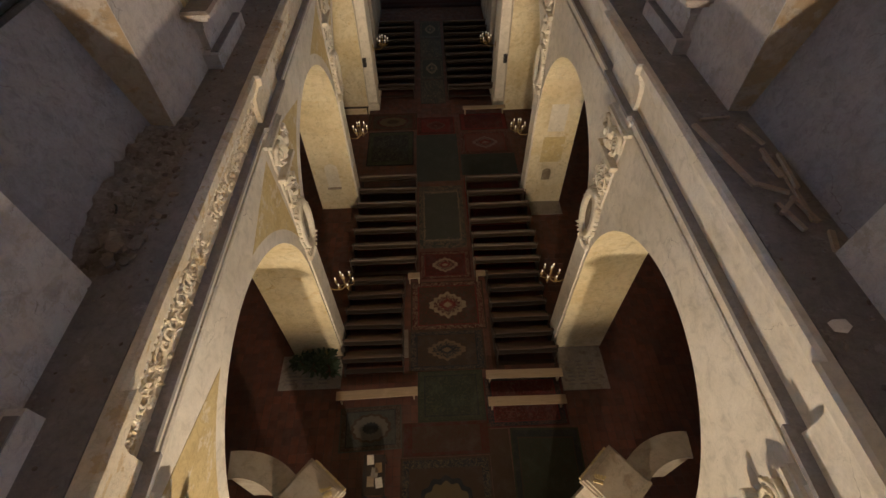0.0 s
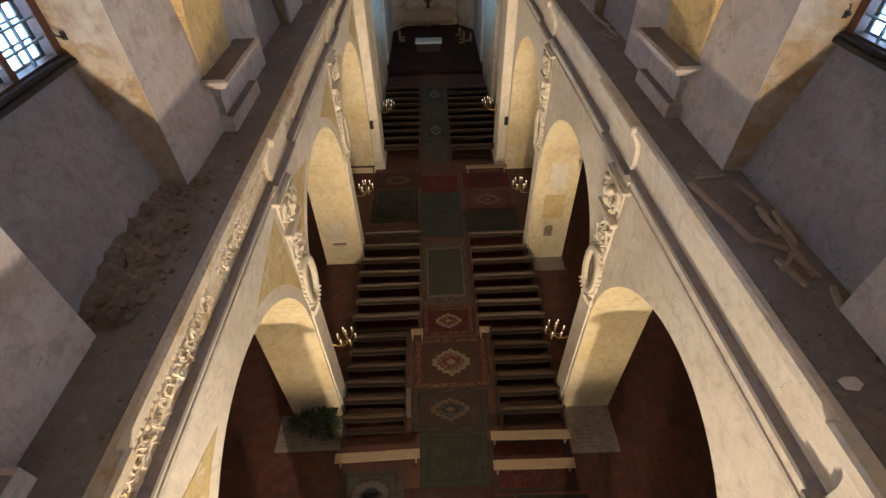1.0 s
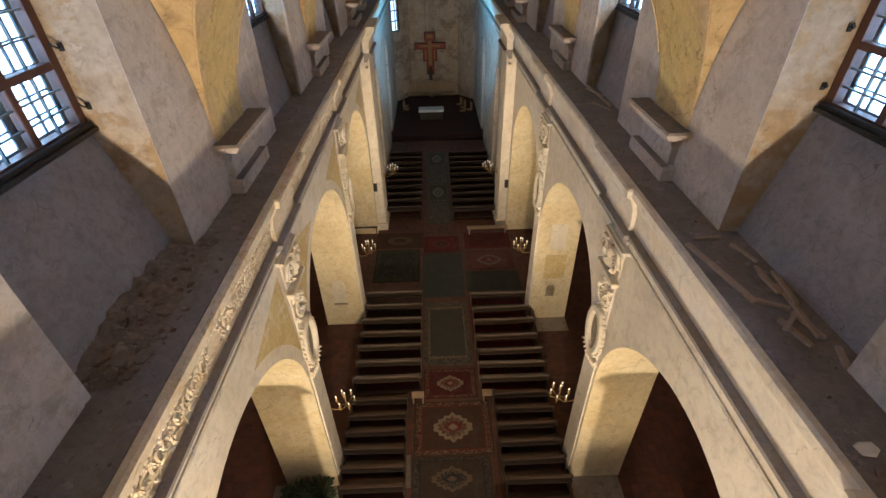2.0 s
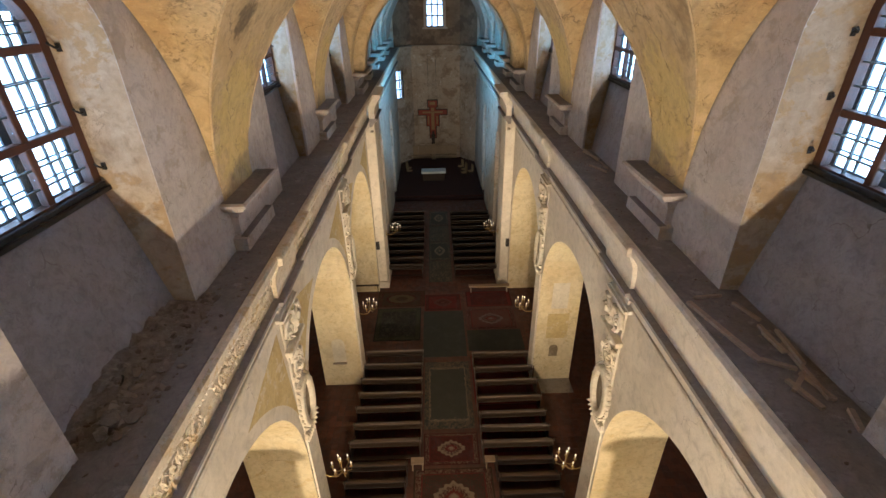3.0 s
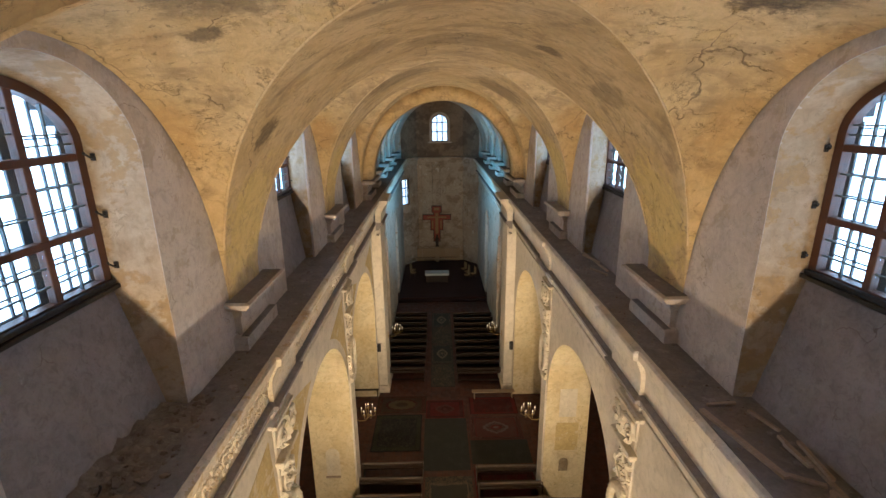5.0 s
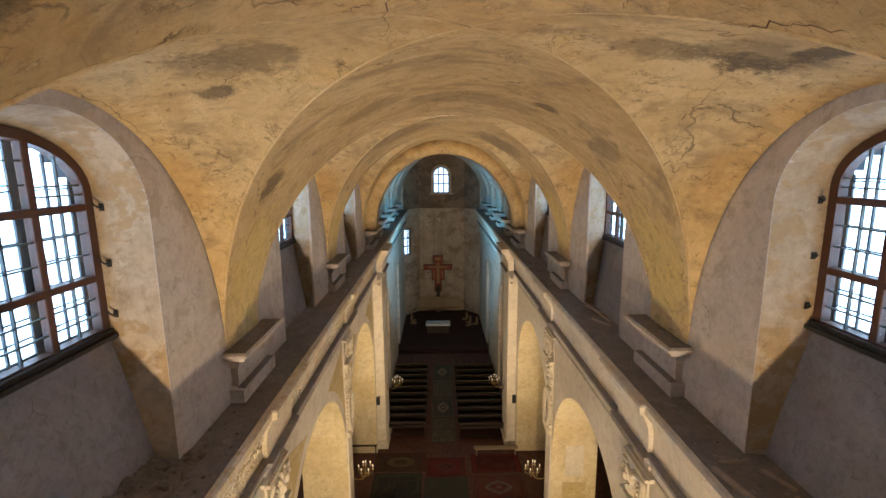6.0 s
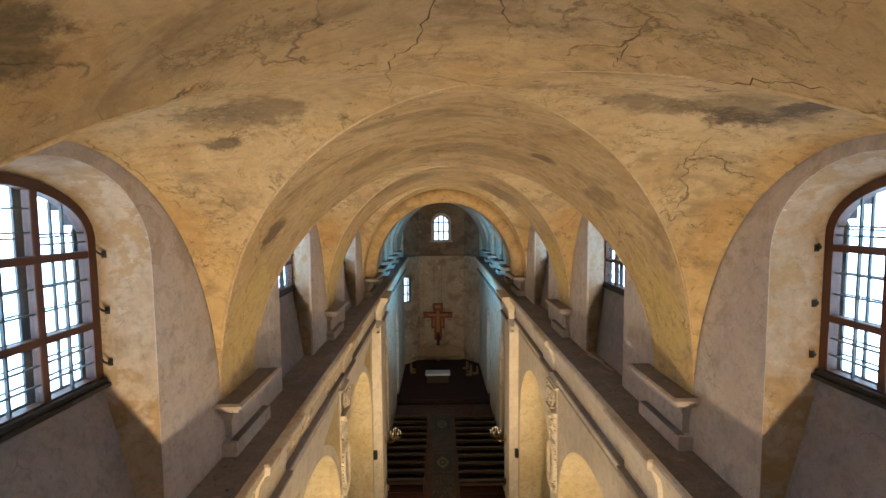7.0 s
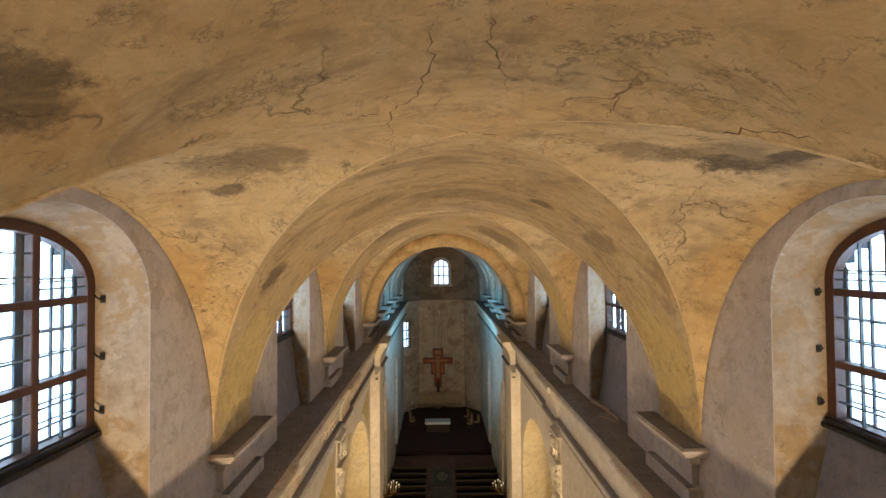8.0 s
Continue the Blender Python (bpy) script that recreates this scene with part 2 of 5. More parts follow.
def wood(name, a, b, rough=0.55, grain=(1.5, 22, 22)):
    n = Nodes(name)
    tc = n.t.nodes.new("ShaderNodeTexCoord").outputs["Object"]
    rnd = n.t.nodes.new("ShaderNodeObjectInfo").outputs["Random"]
    g = n.noise(1.0, 8, 0.7, n.scaled(*grain, coord=tc), 0.8)
    col = n.mix(n.ramp(g, 0.3, 0.7), a, b)
    col = n.mix(n.math("MULTIPLY", rnd, 0.35), col, tuple(q * 0.6 for q in a))
    col = n.mix(n.ramp(n.noise(2.2, 6), 0.55, 0.75, 0.0, 0.4), col, tuple(min(1, q * 1.5) for q in b))
    return n.done(col, n.ramp(g, 0.2, 0.8, rough - 0.1, rough + 0.2), g, 0.25, 0.004)


def plain(name, color, rough=0.6, metal=0.0, var=0.25, scale=14):
    n = Nodes(name)
    f = n.noise(scale, 6, 0.65)
    col = n.mix(n.ramp(f, 0.3, 0.75, 0.0, 1.0), color, tuple(q * (1 - var) for q in color))
    return n.done(col, n.ramp(f, 0.2, 0.8, max(0.05, rough - 0.1), min(1, rough + 0.1)), f, 0.15, 0.004, metal)


def glow(name, color, power):
    n = Nodes(name)
    n.put(n.b.inputs["Emission Color"], color)
    n.b.inputs["Emission Strength"].default_value = power
    return n.done(color, 0.4)


def glass(name="window_glass"):
    n = Nodes(name)
    g = n.t.nodes.new("ShaderNodeBsdfGlossy")
    g.inputs["Roughness"].default_value = 0.05
    tr = n.t.nodes.new("ShaderNodeBsdfTransparent")
    tr.inputs[0].default_value = (0.93, 0.96, 0.98, 1)
    mx = n.t.nodes.new("ShaderNodeMixShader")
    mx.inputs[0].default_value = 0.06
    n.t.links.new(tr.outputs[0], mx.inputs[1])
    n.t.links.new(g.outputs[0], mx.inputs[2])
    n.t.links.new(mx.outputs[0], n.t.nodes["Material Output"].inputs[0])
    return n.m


def carpet_mat(name, field, border, motif, accent, kind):
    """A woven rug: border bands with a running motif, and a medallion, a floral field or plain pile inside."""
    n = Nodes(name)
    gen = n.t.nodes.new("ShaderNodeTexCoord").outputs["Generated"]
    obj = n.t.nodes.new("ShaderNodeTexCoord").outputs["Object"]
    sep = n.t.nodes.new("ShaderNodeSeparateXYZ")
    n.put(sep.inputs[0], gen)
    us, vs = n.math("SUBTRACT", sep.outputs[0], 0.5), n.math("SUBTRACT", sep.outputs[1], 0.5)
    u, v = n.math("ABSOLUTE", us), n.math("ABSOLUTE", vs)
    ang = n.math("ARCTAN2", vs, us)
    wave = n.math("MULTIPLY", n.math("COSINE", n.math("MULTIPLY", ang, 14.0)), 0.022)
    edge = n.math("MAXIMUM", u, v)
    leaf = n.noise(6.0, 4, 0.55, obj, 2.2)
    small = n.noise(15.0, 3, 0.55, obj, 1.5)
    col = n.mix(n.ramp(small, 0.54, 0.58, 0.0, 0.6), field, accent)
    if kind == "medallion":
        r = n.math("ADD", n.math("MULTIPLY", u, 1.15), n.math("MULTIPLY", v, 1.15))
        q = n.math("SQRT", n.math("ADD", n.math("MULTIPLY", u, u), n.math("MULTIPLY", v, v)))
        r = n.math("ADD", n.math("ADD", n.math("MULTIPLY", r, 0.55), n.math("MULTIPLY", q, 0.6)), wave)
        col = n.mix(n.ramp(r, 0.33, 0.32), col, motif)
        col = n.mix(n.ramp(r, 0.25, 0.24), col, border)
        col = n.mix(n.math("MULTIPLY", n.ramp(r, 0.25, 0.24), n.ramp(small, 0.5, 0.55)), col, motif)
        col = n.mix(n.ramp(r, 0.15, 0.14), col, accent)
        col = n.mix(n.ramp(r, 0.08, 0.07), col, motif)
    elif kind == "circle":
        r = n.math("SQRT", n.math("ADD", n.math("MULTIPLY", u, u), n.math("MULTIPLY", v, v)))
        r = n.math("ADD", r, n.math("MULTIPLY", wave, 0.6))
        col = n.mix(n.ramp(r, 0.33, 0.32), col, border)
        col = n.mix(n.ramp(r, 0.28, 0.27), col, motif)
        col = n.mix(n.ramp(r, 0.14, 0.12), col, accent)
    elif kind == "floral":
        col = n.mix(n.ramp(leaf, 0.54, 0.58, 0.0, 0.8), col, motif)
    elif kind == "bordered":
        col = field
        d = n.math("ADD", edge, n.math("MULTIPLY", n.math("SUBTRACT", leaf, 0.5), 0.16))
        band = n.math("MULTIPLY", n.ramp(d, 0.375, 0.385), n.ramp(d, 0.40, 0.39))
        rim = n.mix(n.ramp(leaf, 0.47, 0.55), border, tuple(0.6 * q for q in motif))
        col = n.mix(n.ramp(d, 0.39, 0.40), col, rim)
        col = n.mix(band, col, motif)
    else:
        col = field
    if kind not in ("plain", "bordered"):
        rim = n.mix(n.ramp(small, 0.5, 0.55, 0.0, 0.7), border, motif)
        col = n.mix(n.ramp(edge, 0.385, 0.39), col, accent)
        col = n.mix(n.ramp(edge, 0.40, 0.405), col, rim)
        col = n.mix(n.ramp(edge, 0.475, 0.48), col, field)
    pile = n.noise(160, 3, 0.6, obj)
    worn = n.ramp(n.noise(1.6, 6, 0.65, obj), 0.45, 0.75, 0.0, 0.45)
    col = n.mix(worn, col, tuple(0.5 * q + 0.06 for q in field))
    return n.done(col, 0.95, pile, 0.3, 0.004)


M_SKYGLOW = glow("overcast_backdrop", (0.55, 0.76, 1.0), GLOW)
M_CRACK = plain("crack_dark", (0.17, 0.11, 0.065), 0.95)
M_FLOOR = brick_floor()
M_RIDGE = plaster("ridge_plaster", (0.66, 0.51, 0.29), (0.55, 0.40, 0.20), (0.5, 0.34, 0.14), 0.6, 1.5)
M_TILE = tile_mat()
M_PEW = wood("oak_brown_pew", (0.055, 0.035, 0.024), (0.10, 0.066, 0.045))
M_PEWTOP = wood("pale_pew_board", (0.15, 0.115, 0.09), (0.30, 0.25, 0.205), 0.6)
M_DARKPEW = wood("dark_pew", (0.022, 0.014, 0.011), (0.045, 0.028, 0.02))
M_DARKTOP = wood("dark_pew_board", (0.075, 0.046, 0.03), (0.12, 0.075, 0.05))
M_BENCH = wood("pale_bench", (0.30, 0.22, 0.14), (0.42, 0.32, 0.22))
M_FRAME = wood("brown_window_frame", (0.055, 0.020, 0.010), (0.10, 0.037, 0.018), 0.5)
M_BAR = plain("glazing_bar", (0.10, 0.13, 0.14), 0.5)
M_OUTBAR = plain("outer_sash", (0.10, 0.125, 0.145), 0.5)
# kept near black to offset the backdrop's glow on the outer reveals
M_OUTER = plain("dark_outer_wall", (0.055, 0.062, 0.07), 0.9)
M_GLASS = glass()
M_BRASS = plain("old_brass", (0.50, 0.34, 0.12), 0.35, 0.9)
M_BULB = glow("candle_bulb", (1.0, 0.82, 0.55), 1.4)
M_CANDLE = plain("candle_sleeve", (0.75, 0.70, 0.58), 0.5)
M_IRON = plain("black_iron", (0.03, 0.028, 0.026), 0.6, 0.4)
M_BLACK = plain("black_plastic", (0.02, 0.02, 0.022), 0.5)
M_LATH = wood("grey_lath", (0.30, 0.235, 0.18), (0.42, 0.34, 0.27), 0.8)
M_RUBBLE = plaster("rubble", (0.21, 0.172, 0.145), (0.15, 0.12, 0.10), (0.27, 0.23, 0.20), 0.55, 3.0, bump=0.8)
nf = Nodes("plaster_fragment")
M_FRAG = nf.done(nf.mix(nf.geo.outputs["Random Per Island"], (0.095, 0.07, 0.053), (0.25, 0.205, 0.17)), 0.95, nf.noise(30), 0.5, 0.01)
M_SKYEAST = glow("overcast_backdrop_east", (0.62, 0.78, 1.0), GLOW * 0.3)
M_PAPER = plain("paper", (0.72, 0.68, 0.62), 0.8)
M_SLAB = plaster("worn_stone_slab", (0.34, 0.30, 0.26), (0.26, 0.23, 0.20), (0.18, 0.14, 0.11), 0.55, 1.6)
M_LEAF = plain("dark_leaf", (0.035, 0.06, 0.028), 0.6)
M_POT = plain("clay_pot", (0.16, 0.08, 0.05), 0.8)

# ---- mesh helpers ----


def box(bm, x0, x1, y0, y1, z0, z1):
    vs = [bm.verts.new(p) for p in ((x0, y0, z0), (x1, y0, z0), (x1, y1, z0), (x0, y1, z0), (x0, y0, z1), (x1, y0, z1), (x1, y1, z1), (x0, y1, z1))]
    for q in ((0, 3, 2, 1), (4, 5, 6, 7), (0, 1, 5, 4), (1, 2, 6, 5), (2, 3, 7, 6), (3, 0, 4, 7)):
        bm.faces.new([vs[i] for i in q])
    return vs


def obox(bm, m, sx, sy, sz):
    """A box of that size, centred, at the pose m."""
    vs = box(bm, -sx / 2, sx / 2, -sy / 2, sy / 2, -sz / 2, sz / 2)
    for v in vs:
        v.co = m @ v.co
    return vs


def tube(bm, pts, r, n=8, caps=True):
    """A round bar along the points; r is one radius or one for each point."""
    rs = r if isinstance(r, (list, tuple)) else [r] * len(pts)
    pts = [Vector(p) for p in pts]
    rings = []
    for i, p in enumerate(pts):
        d = (pts[min(i + 1, len(pts) - 1)] - pts[max(i - 1, 0)]).normalized()
        a = d.cross(Vector((0.31, 0.17, 0.93))).normalized()
        if a.length < 0.1:
            a = Vector((1, 0, 0))
        b = d.cross(a)
        rings.append([bm.verts.new(p + rs[i] * (math.cos(q) * a + math.sin(q) * b)) for q in [2 * math.pi * k / n for k in range(n)]])
    for r0, r1 in zip(rings, rings[1:]):
        for k in range(n):
            bm.faces.new((r0[k], r0[(k + 1) % n], r1[(k + 1) % n], r1[k]))
    if caps:
        bm.faces.new(rings[0][::-1])
        bm.faces.new(rings[-1])


def lathe(bm, prof, cx=0, cy=0, n=16):
    rings = [[bm.verts.new((cx + r * math.cos(2 * math.pi * k / n), cy + r * math.sin(2 * math.pi * k / n), z)) for k in range(n)] for r, z in prof]
    for r0, r1 in zip(rings, rings[1:]):
        for k in range(n):
            bm.faces.new((r0[k], r0[(k + 1) % n], r1[(k + 1) % n], r1[k]))
    bm.faces.new(rings[0][::-1])
    bm.faces.new(rings[-1])


def sweep(bm, prof, path):
    """Carries a closed profile of (d, z) along a path of (offset function) rows: each row gives a point for (d, z)."""
    rings = [[bm.verts.new(f(d, z)) for d, z in prof] for f in path]
    n = len(prof)
    for r0, r1 in zip(rings, rings[1:]):
        for k in range(n):
            bm.faces.new((r0[k], r0[(k + 1) % n], r1[(k + 1) % n], r1[k]))
    bm.faces.new(rings[0])
    bm.faces.new(rings[-1][::-1])


def mesh(name, bm, material, smooth=False):
    bmesh.ops.recalc_face_normals(bm, faces=bm.faces)
    me = bpy.data.meshes.new(name)
    bm.to_mesh(me)
    bm.free()
    me.materials.append(material)
    if smooth:
        me.polygons.foreach_set("use_smooth", [True] * len(me.polygons))
    return me


def part(name, bm, material, parent=None, label="", smooth=False):
    ob = new(name, mesh(name, bm, material, smooth))
    if parent:
        ob.parent = parent
    if label:
        tagged(ob, label)
    return ob


def structure(name, bm, material, label, category, smooth=False):
    return tagged(part(name, bm, material, None, "", smooth), label, category, "", "structure")


def thing(name, label, category, group="", kind=""):
    return tagged(new(name), label, category, group, kind)


def arc_pts(yc, hw, spring, rise, n=24):
    """Points (y, z) of an arch from one springing to the other."""
    return [(yc - hw * math.cos(math.pi * k / n), spring + rise * math.sin(math.pi * k / n)) for k in range(n + 1)]


def arch_wall(bm, s, y0, y1, zb, zt, xin, xout, arches):
    """A wall along y with arched openings down to zb; s is its side of the nave."""
    def both(quad):
        for x in (xin, xout):
            bm.faces.new([bm.verts.new((s * x, y, z)) for y, z in quad])

    def across(a, b):
        bm.faces.new([bm.verts.new(p) for p in ((s * xin, *a), (s * xin, *b), (s * xout, *b), (s * xout, *a))])
    y = y0
    for yc, hw, spring, rise in arches:
        both(((y, zb), (yc - hw, zb), (yc - hw, zt), (y, zt)))
        pts = arc_pts(yc, hw, spring, rise, 32)
        for a, b in zip(pts, pts[1:]):
            both((a, b, (b[0], zt), (a[0], zt)))
            across(a, b)
        across((yc - hw, zb), (yc - hw, spring))
        across((yc + hw, spring), (yc + hw, zb))
        y = yc + hw
    both(((y, zb), (y1, zb), (y1, zt), (y, zt)))
    across((y0, zb), (y0, zt)), across((y1, zb), (y1, zt)), across((y0, zt), (y1, zt))
    bmesh.ops.remove_doubles(bm, verts=bm.verts, dist=0.0005)

# ---- large structure ----
Y0, Y1, YA = -9.0, 48.3, 50.3     # west wall, end of the straight chancel walls, apse wall
SIDES = ((-1, "north"), (1, "south"))

bm = bmesh.new()
box(bm, -11, 11, Y0 - 1, 53, -0.3, 0)
structure("floor", bm, M_FLOOR, "dark red square brick tile floor, worn and dull", "floor")

for s, side in SIDES:
    bm = bmesh.new()
    arch_wall(bm, s, Y0, 24.0, 0.0, LZ - 0.3, WX, 6.0, [(CY + B * k, 3.68, 5.5, 3.7) for k in (-1, 0, 1, 2)])
    wall = structure(f"wall_{side}", bm, M_WALL, "limewashed arcade wall of round arches on tall piers", "wall")
    wall.data.materials.append(M_PIER)
    for f in wall.data.polygons:
        f.material_index = 1 if abs(f.normal.x) < 0.5 else 0
    bm = bmesh.new()
    arch_wall(bm, s, 25.6, Y1, 0.0, LZ - 0.3, WX, 5.4, [(30.6, 1.1, 7.2, 1.1), (39.5, 1.2, 7.2, 1.2)])
    structure(f"wall_chancel_{side}", bm, M_CHANCEL, "patchy plastered chancel wall with tall arched openings", "wall")
    # added backing, its yellow stands in for the lit openings
    bm = bmesh.new()
    box(bm, min(s * 5.4, s * 5.6), max(s * 5.4, s * 5.6), 25.6, Y1, 0, 12)
    structure(f"wall_chancel_back_{side}", bm, M_PIER, "flat backing of the chancel openings, yellowish for the light in them", "wall")
    # the stout pier that carries the chancel arch
    bm = bmesh.new()
    box(bm, min(s * 3.62, s * 6.0), max(s * 3.62, s * 6.0), 23.75, 25.6, 0.0, 11.0)
    box(bm, min(s * 3.52, s * 6.0), max(s * 3.52, s * 6.0), 23.62, 25.7, 0.0, 0.5)
    bmesh.ops.bevel(bm, geom=bm.edges[:], offset=0.03, segments=1, affect="EDGES")
    structure(f"pier_{side}", bm, M_WALL, "broad limewashed chancel arch pier on a low plinth", "pier")
    # unseen aisle shell, added to keep the aisles dark
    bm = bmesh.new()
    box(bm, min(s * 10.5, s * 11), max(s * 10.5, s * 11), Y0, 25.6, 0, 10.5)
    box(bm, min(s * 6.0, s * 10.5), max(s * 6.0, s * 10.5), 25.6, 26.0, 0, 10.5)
    structure(f"wall_aisle_{side}", bm, M_AISLE, "unseen plain plaster wall closing the aisle", "wall")
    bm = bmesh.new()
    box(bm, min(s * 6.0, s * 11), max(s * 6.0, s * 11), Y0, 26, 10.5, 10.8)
    structure(f"ceiling_aisle_{side}", bm, M_AISLE, "unseen plain plaster ceiling closing the aisle", "ceiling")

# entablature: shelf moulding, flaring frieze and lip, broken forward over each pier
SHELF = [(-0.1, 10.62), (0.06, 10.62), (0.08, 10.74), (0.20, 10.80), (0.22, 10.88), (0.32, 10.92), (0.34, 11.02), (0.18, 11.06), (-0.1, 11.06)]
FRIEZE = [(-0.1, 11.06), (0.20, 11.06), (0.21, 11.40), (0.25, 11.62), (0.36, 11.84), (0.40, 11.86), (0.42, 11.95), (0.52, 12.05), (0.58, 12.08), (0.60, 12.24), (0.56, 12.28), (-0.1, 12.28)]
BEAD = [(-0.1, 10.22), (0.03, 10.22), (0.05, 10.27), (0.03, 10.32), (-0.1, 10.32)]


def runs(y0, y1, axes, half, out):
    """Corner rows of a moulding along y that steps forward by out round each axis."""
    rows = [(y0, 0, 0)]
    for a in axes:
        rows += [(a - half, 0, -1), (a - half, out, -1), (a + half, out, 1), (a + half, 0, 1)]
    return rows + [(y1, 0, 0)]


def moulding(bm, s, prof, rows, wall=WX):
    path = []
    for y, o, way in rows:
        path.append(lambda d, z, y=y, o=o, way=way: (s * (wall - d - o), y + way * max(d, 0) * 0.9, z))
    sweep(bm, prof, path)


PAXES = [AX + B * k for k in (-1, 0, 1)]
CAXES = [29.0, 33.6, 38.2, 42.8]
for s, side in SIDES:
    for nm, prof, mt, lb in (("shelf_moulding", SHELF, M_SHELF, "dust-grey projecting shelf moulding"),
                             ("frieze", FRIEZE, M_FRIEZE if s < 0 else M_WALL, "flaring frieze under a thin cornice lip, worn limewash"),
                             ("bead_moulding", BEAD, M_WALL, "thin plaster bead along the wall")):
        bm = bmesh.new()
        moulding(bm, s, prof, runs(Y0, 23.6, PAXES, 0.62, 0.10))
        structure(f"{nm}_{side}", bm, mt, lb, "moulding")
        bm = bmesh.new()
        moulding(bm, s, prof, [(23.3, 0.42, 0), (25.9, 0.42, 0)])
        moulding(bm, s, prof, [(25.9, 0.0, 0), (Y1, 0.0, 0)])
        structure(f"{nm}_chancel_{side}", bm, M_WALL if nm != "shelf_moulding" else mt, lb, "moulding")
    bm = bmesh.new()
    box(bm, min(s * 3.68, s * 6.0), max(s * 3.68, s * 6.0), Y0, Y1, 12.2, LZ)
    structure(f"ledge_{side}", bm, M_LEDGE, "dusty walkable ledge above the cornice", "ledge")

# upper wall with splayed window recesses
UX, WINX, HW = 4.45, 5.20, 1.40
SILL, SPR, RISE = 14.45, 16.5, 0.82
WINS = [CY - 0.05 + B * k for k in (-1, 0, 1, 2)]
PANES = [w + q for w, q in zip(WINS, (0.0, 0.0, 0.55, 0.55))]   # the window axes, off the recess axes further east
for s, side in SIDES:
    bm = bmesh.new()
    arch_wall(bm, s, Y0, 25.0, LZ - 0.05, 18.8, UX, 4.52, [(w, 1.5, 16.2, 1.28) for w in WINS])
    structure(f"wall_upper_{side}", bm, M_UPPER, "patchy plastered upper wall between deep window recesses", "wall")
    for i, (w, p) in enumerate(zip(WINS, PANES)):
        bm = bmesh.new()
        n = 24
        front = [(UX + 0.01, w - 1.5, LZ - 0.05)] + [(UX + 0.01, y, z) for y, z in arc_pts(w, 1.5, 16.2, 1.28, n)] + [(UX + 0.01, w + 1.5, LZ - 0.05)]
        low = [(4.74, w - 1.47, LZ - 0.05)]
        back = low + [(WINX + 0.04, y, z) for y, z in arc_pts(p, HW + 0.01, SPR, RISE + 0.01, n)] + [(4.74, w + 1.47, LZ - 0.05)]
        fv = [bm.verts.new((s * x, y, z)) for x, y, z in front]
        bv = [bm.verts.new((s * x, y, z)) for x, y, z in back]
        sl = [bm.verts.new((s * WINX, p + q * (HW + 0.01), SILL)) for q in (-1, 1)]
        for k in range(1, n + 1):
            bm.faces.new((fv[k], fv[k + 1], bv[k + 1], bv[k]))
        bm.faces.new((fv[0], fv[1], bv[1], sl[0], bv[0]))
        bm.faces.new((fv[n + 1], fv[n + 2], bv[n + 2], sl[1], bv[n + 1]))
        structure(f"recess_{side}_{i + 1}", bm, M_REVEAL, "splayed plaster reveal of a high window, ochre stained at its edge", "recess", True)
        bm = bmesh.new()
        v = [bm.verts.new((s * x, y, z)) for x, y, z in ((4.74, w - 1.49, LZ - 0.06), (4.74, w + 1.49, LZ - 0.06), (WINX, p + HW + 0.03, SILL), (WINX, p - HW - 0.03, SILL))]
        bm.faces.new(v)
        e = bmesh.ops.extrude_face_region(bm, geom=bm.faces[:])
        for q in [g for g in e["geom"] if isinstance(g, bmesh.types.BMVert)]:
            q.co.x += s * 0.3
        structure(f"apron_{side}_{i + 1}", bm, M_SLOPE, "dull grey rendered apron sloping up to the window", "wall")
    # outer shell that keeps out the sky
    bm = bmesh.new()
    ys = Y0
    for w in PANES:
        box(bm, min(s * 5.3, s * 5.44), max(s * 5.3, s * 5.44), ys, w - HW, 11.7, 19)
        box(bm, min(s * 5.3, s * 5.44), max(s * 5.3, s * 5.44), w - HW, w + HW, 11.7, SILL)
        for a, b in zip(arc_pts(w, HW, SPR, RISE, 12), arc_pts(w, HW, SPR, RISE, 12)[1:]):
            box(bm, min(s * 5.3, s * 5.44), max(s * 5.3, s * 5.44), a[0], b[0], min(a[1], b[1]), 19)
        ys = w + HW
    box(bm, min(s * 5.3, s * 5.44), max(s * 5.3, s * 5.44), ys, Y1 + 6, 11.7, 19)
    structure(f"wall_outer_{side}", bm, M_OUTER, "outer face of the high nave wall", "wall")
    bm = bmesh.new()
    box(bm, min(s * 4.6, s * 5.3), max(s * 4.6, s * 5.3), 25.0, Y1, LZ, 19)
    structure(f"wall_chancel_upper_{side}", bm, M_CHANCEL, "plastered upper chancel wall", "wall")


# vault: a barrel with lunettes running into it over every window
def smax(a, b, k=0.05):
    h = max(k - abs(a - b), 0.0) / k
    return max(a, b) + h * h * k * 0.25


VX, VS, VR = 4.42, 13.35, 4.9
NEAR_HALF = 4.25   # the first lunette spreads wider towards the loft


def vault_z(x, y):
    t = min(1.0, abs(x) / VX)
    z = VS + VR * math.sqrt(max(0.0, 1 - t * t))
    if y < 24.0:
        c = min(WINS, key=lambda w: abs(w - y))
        d = abs(y - c) / (NEAR_HALF if c == WINS[1] and y < c else 3.3)
        base, hw = VS, VR - 0.6 * t * t
    else:
        c = min([a + 2.3 for a in CAXES[:-1]] + [CAXES[0] - 2.3], key=lambda w: abs(w - y))
        d = abs(y - c) / 1.75
        base, hw = 14.05, 2.6 + 0.3 * (1 - t)
    if d < 1 and not (y > 24.0 and y > 44.5):
        v = base + hw * math.sqrt(1 - d * d)
        rib = 0.025 * math.exp(-((z - v) / 0.06) ** 2)
        z = smax(z, v, 0.03) - rib
    return z + 0.02 * noise.noise((x * 0.7, y * 0.7, 3.0))


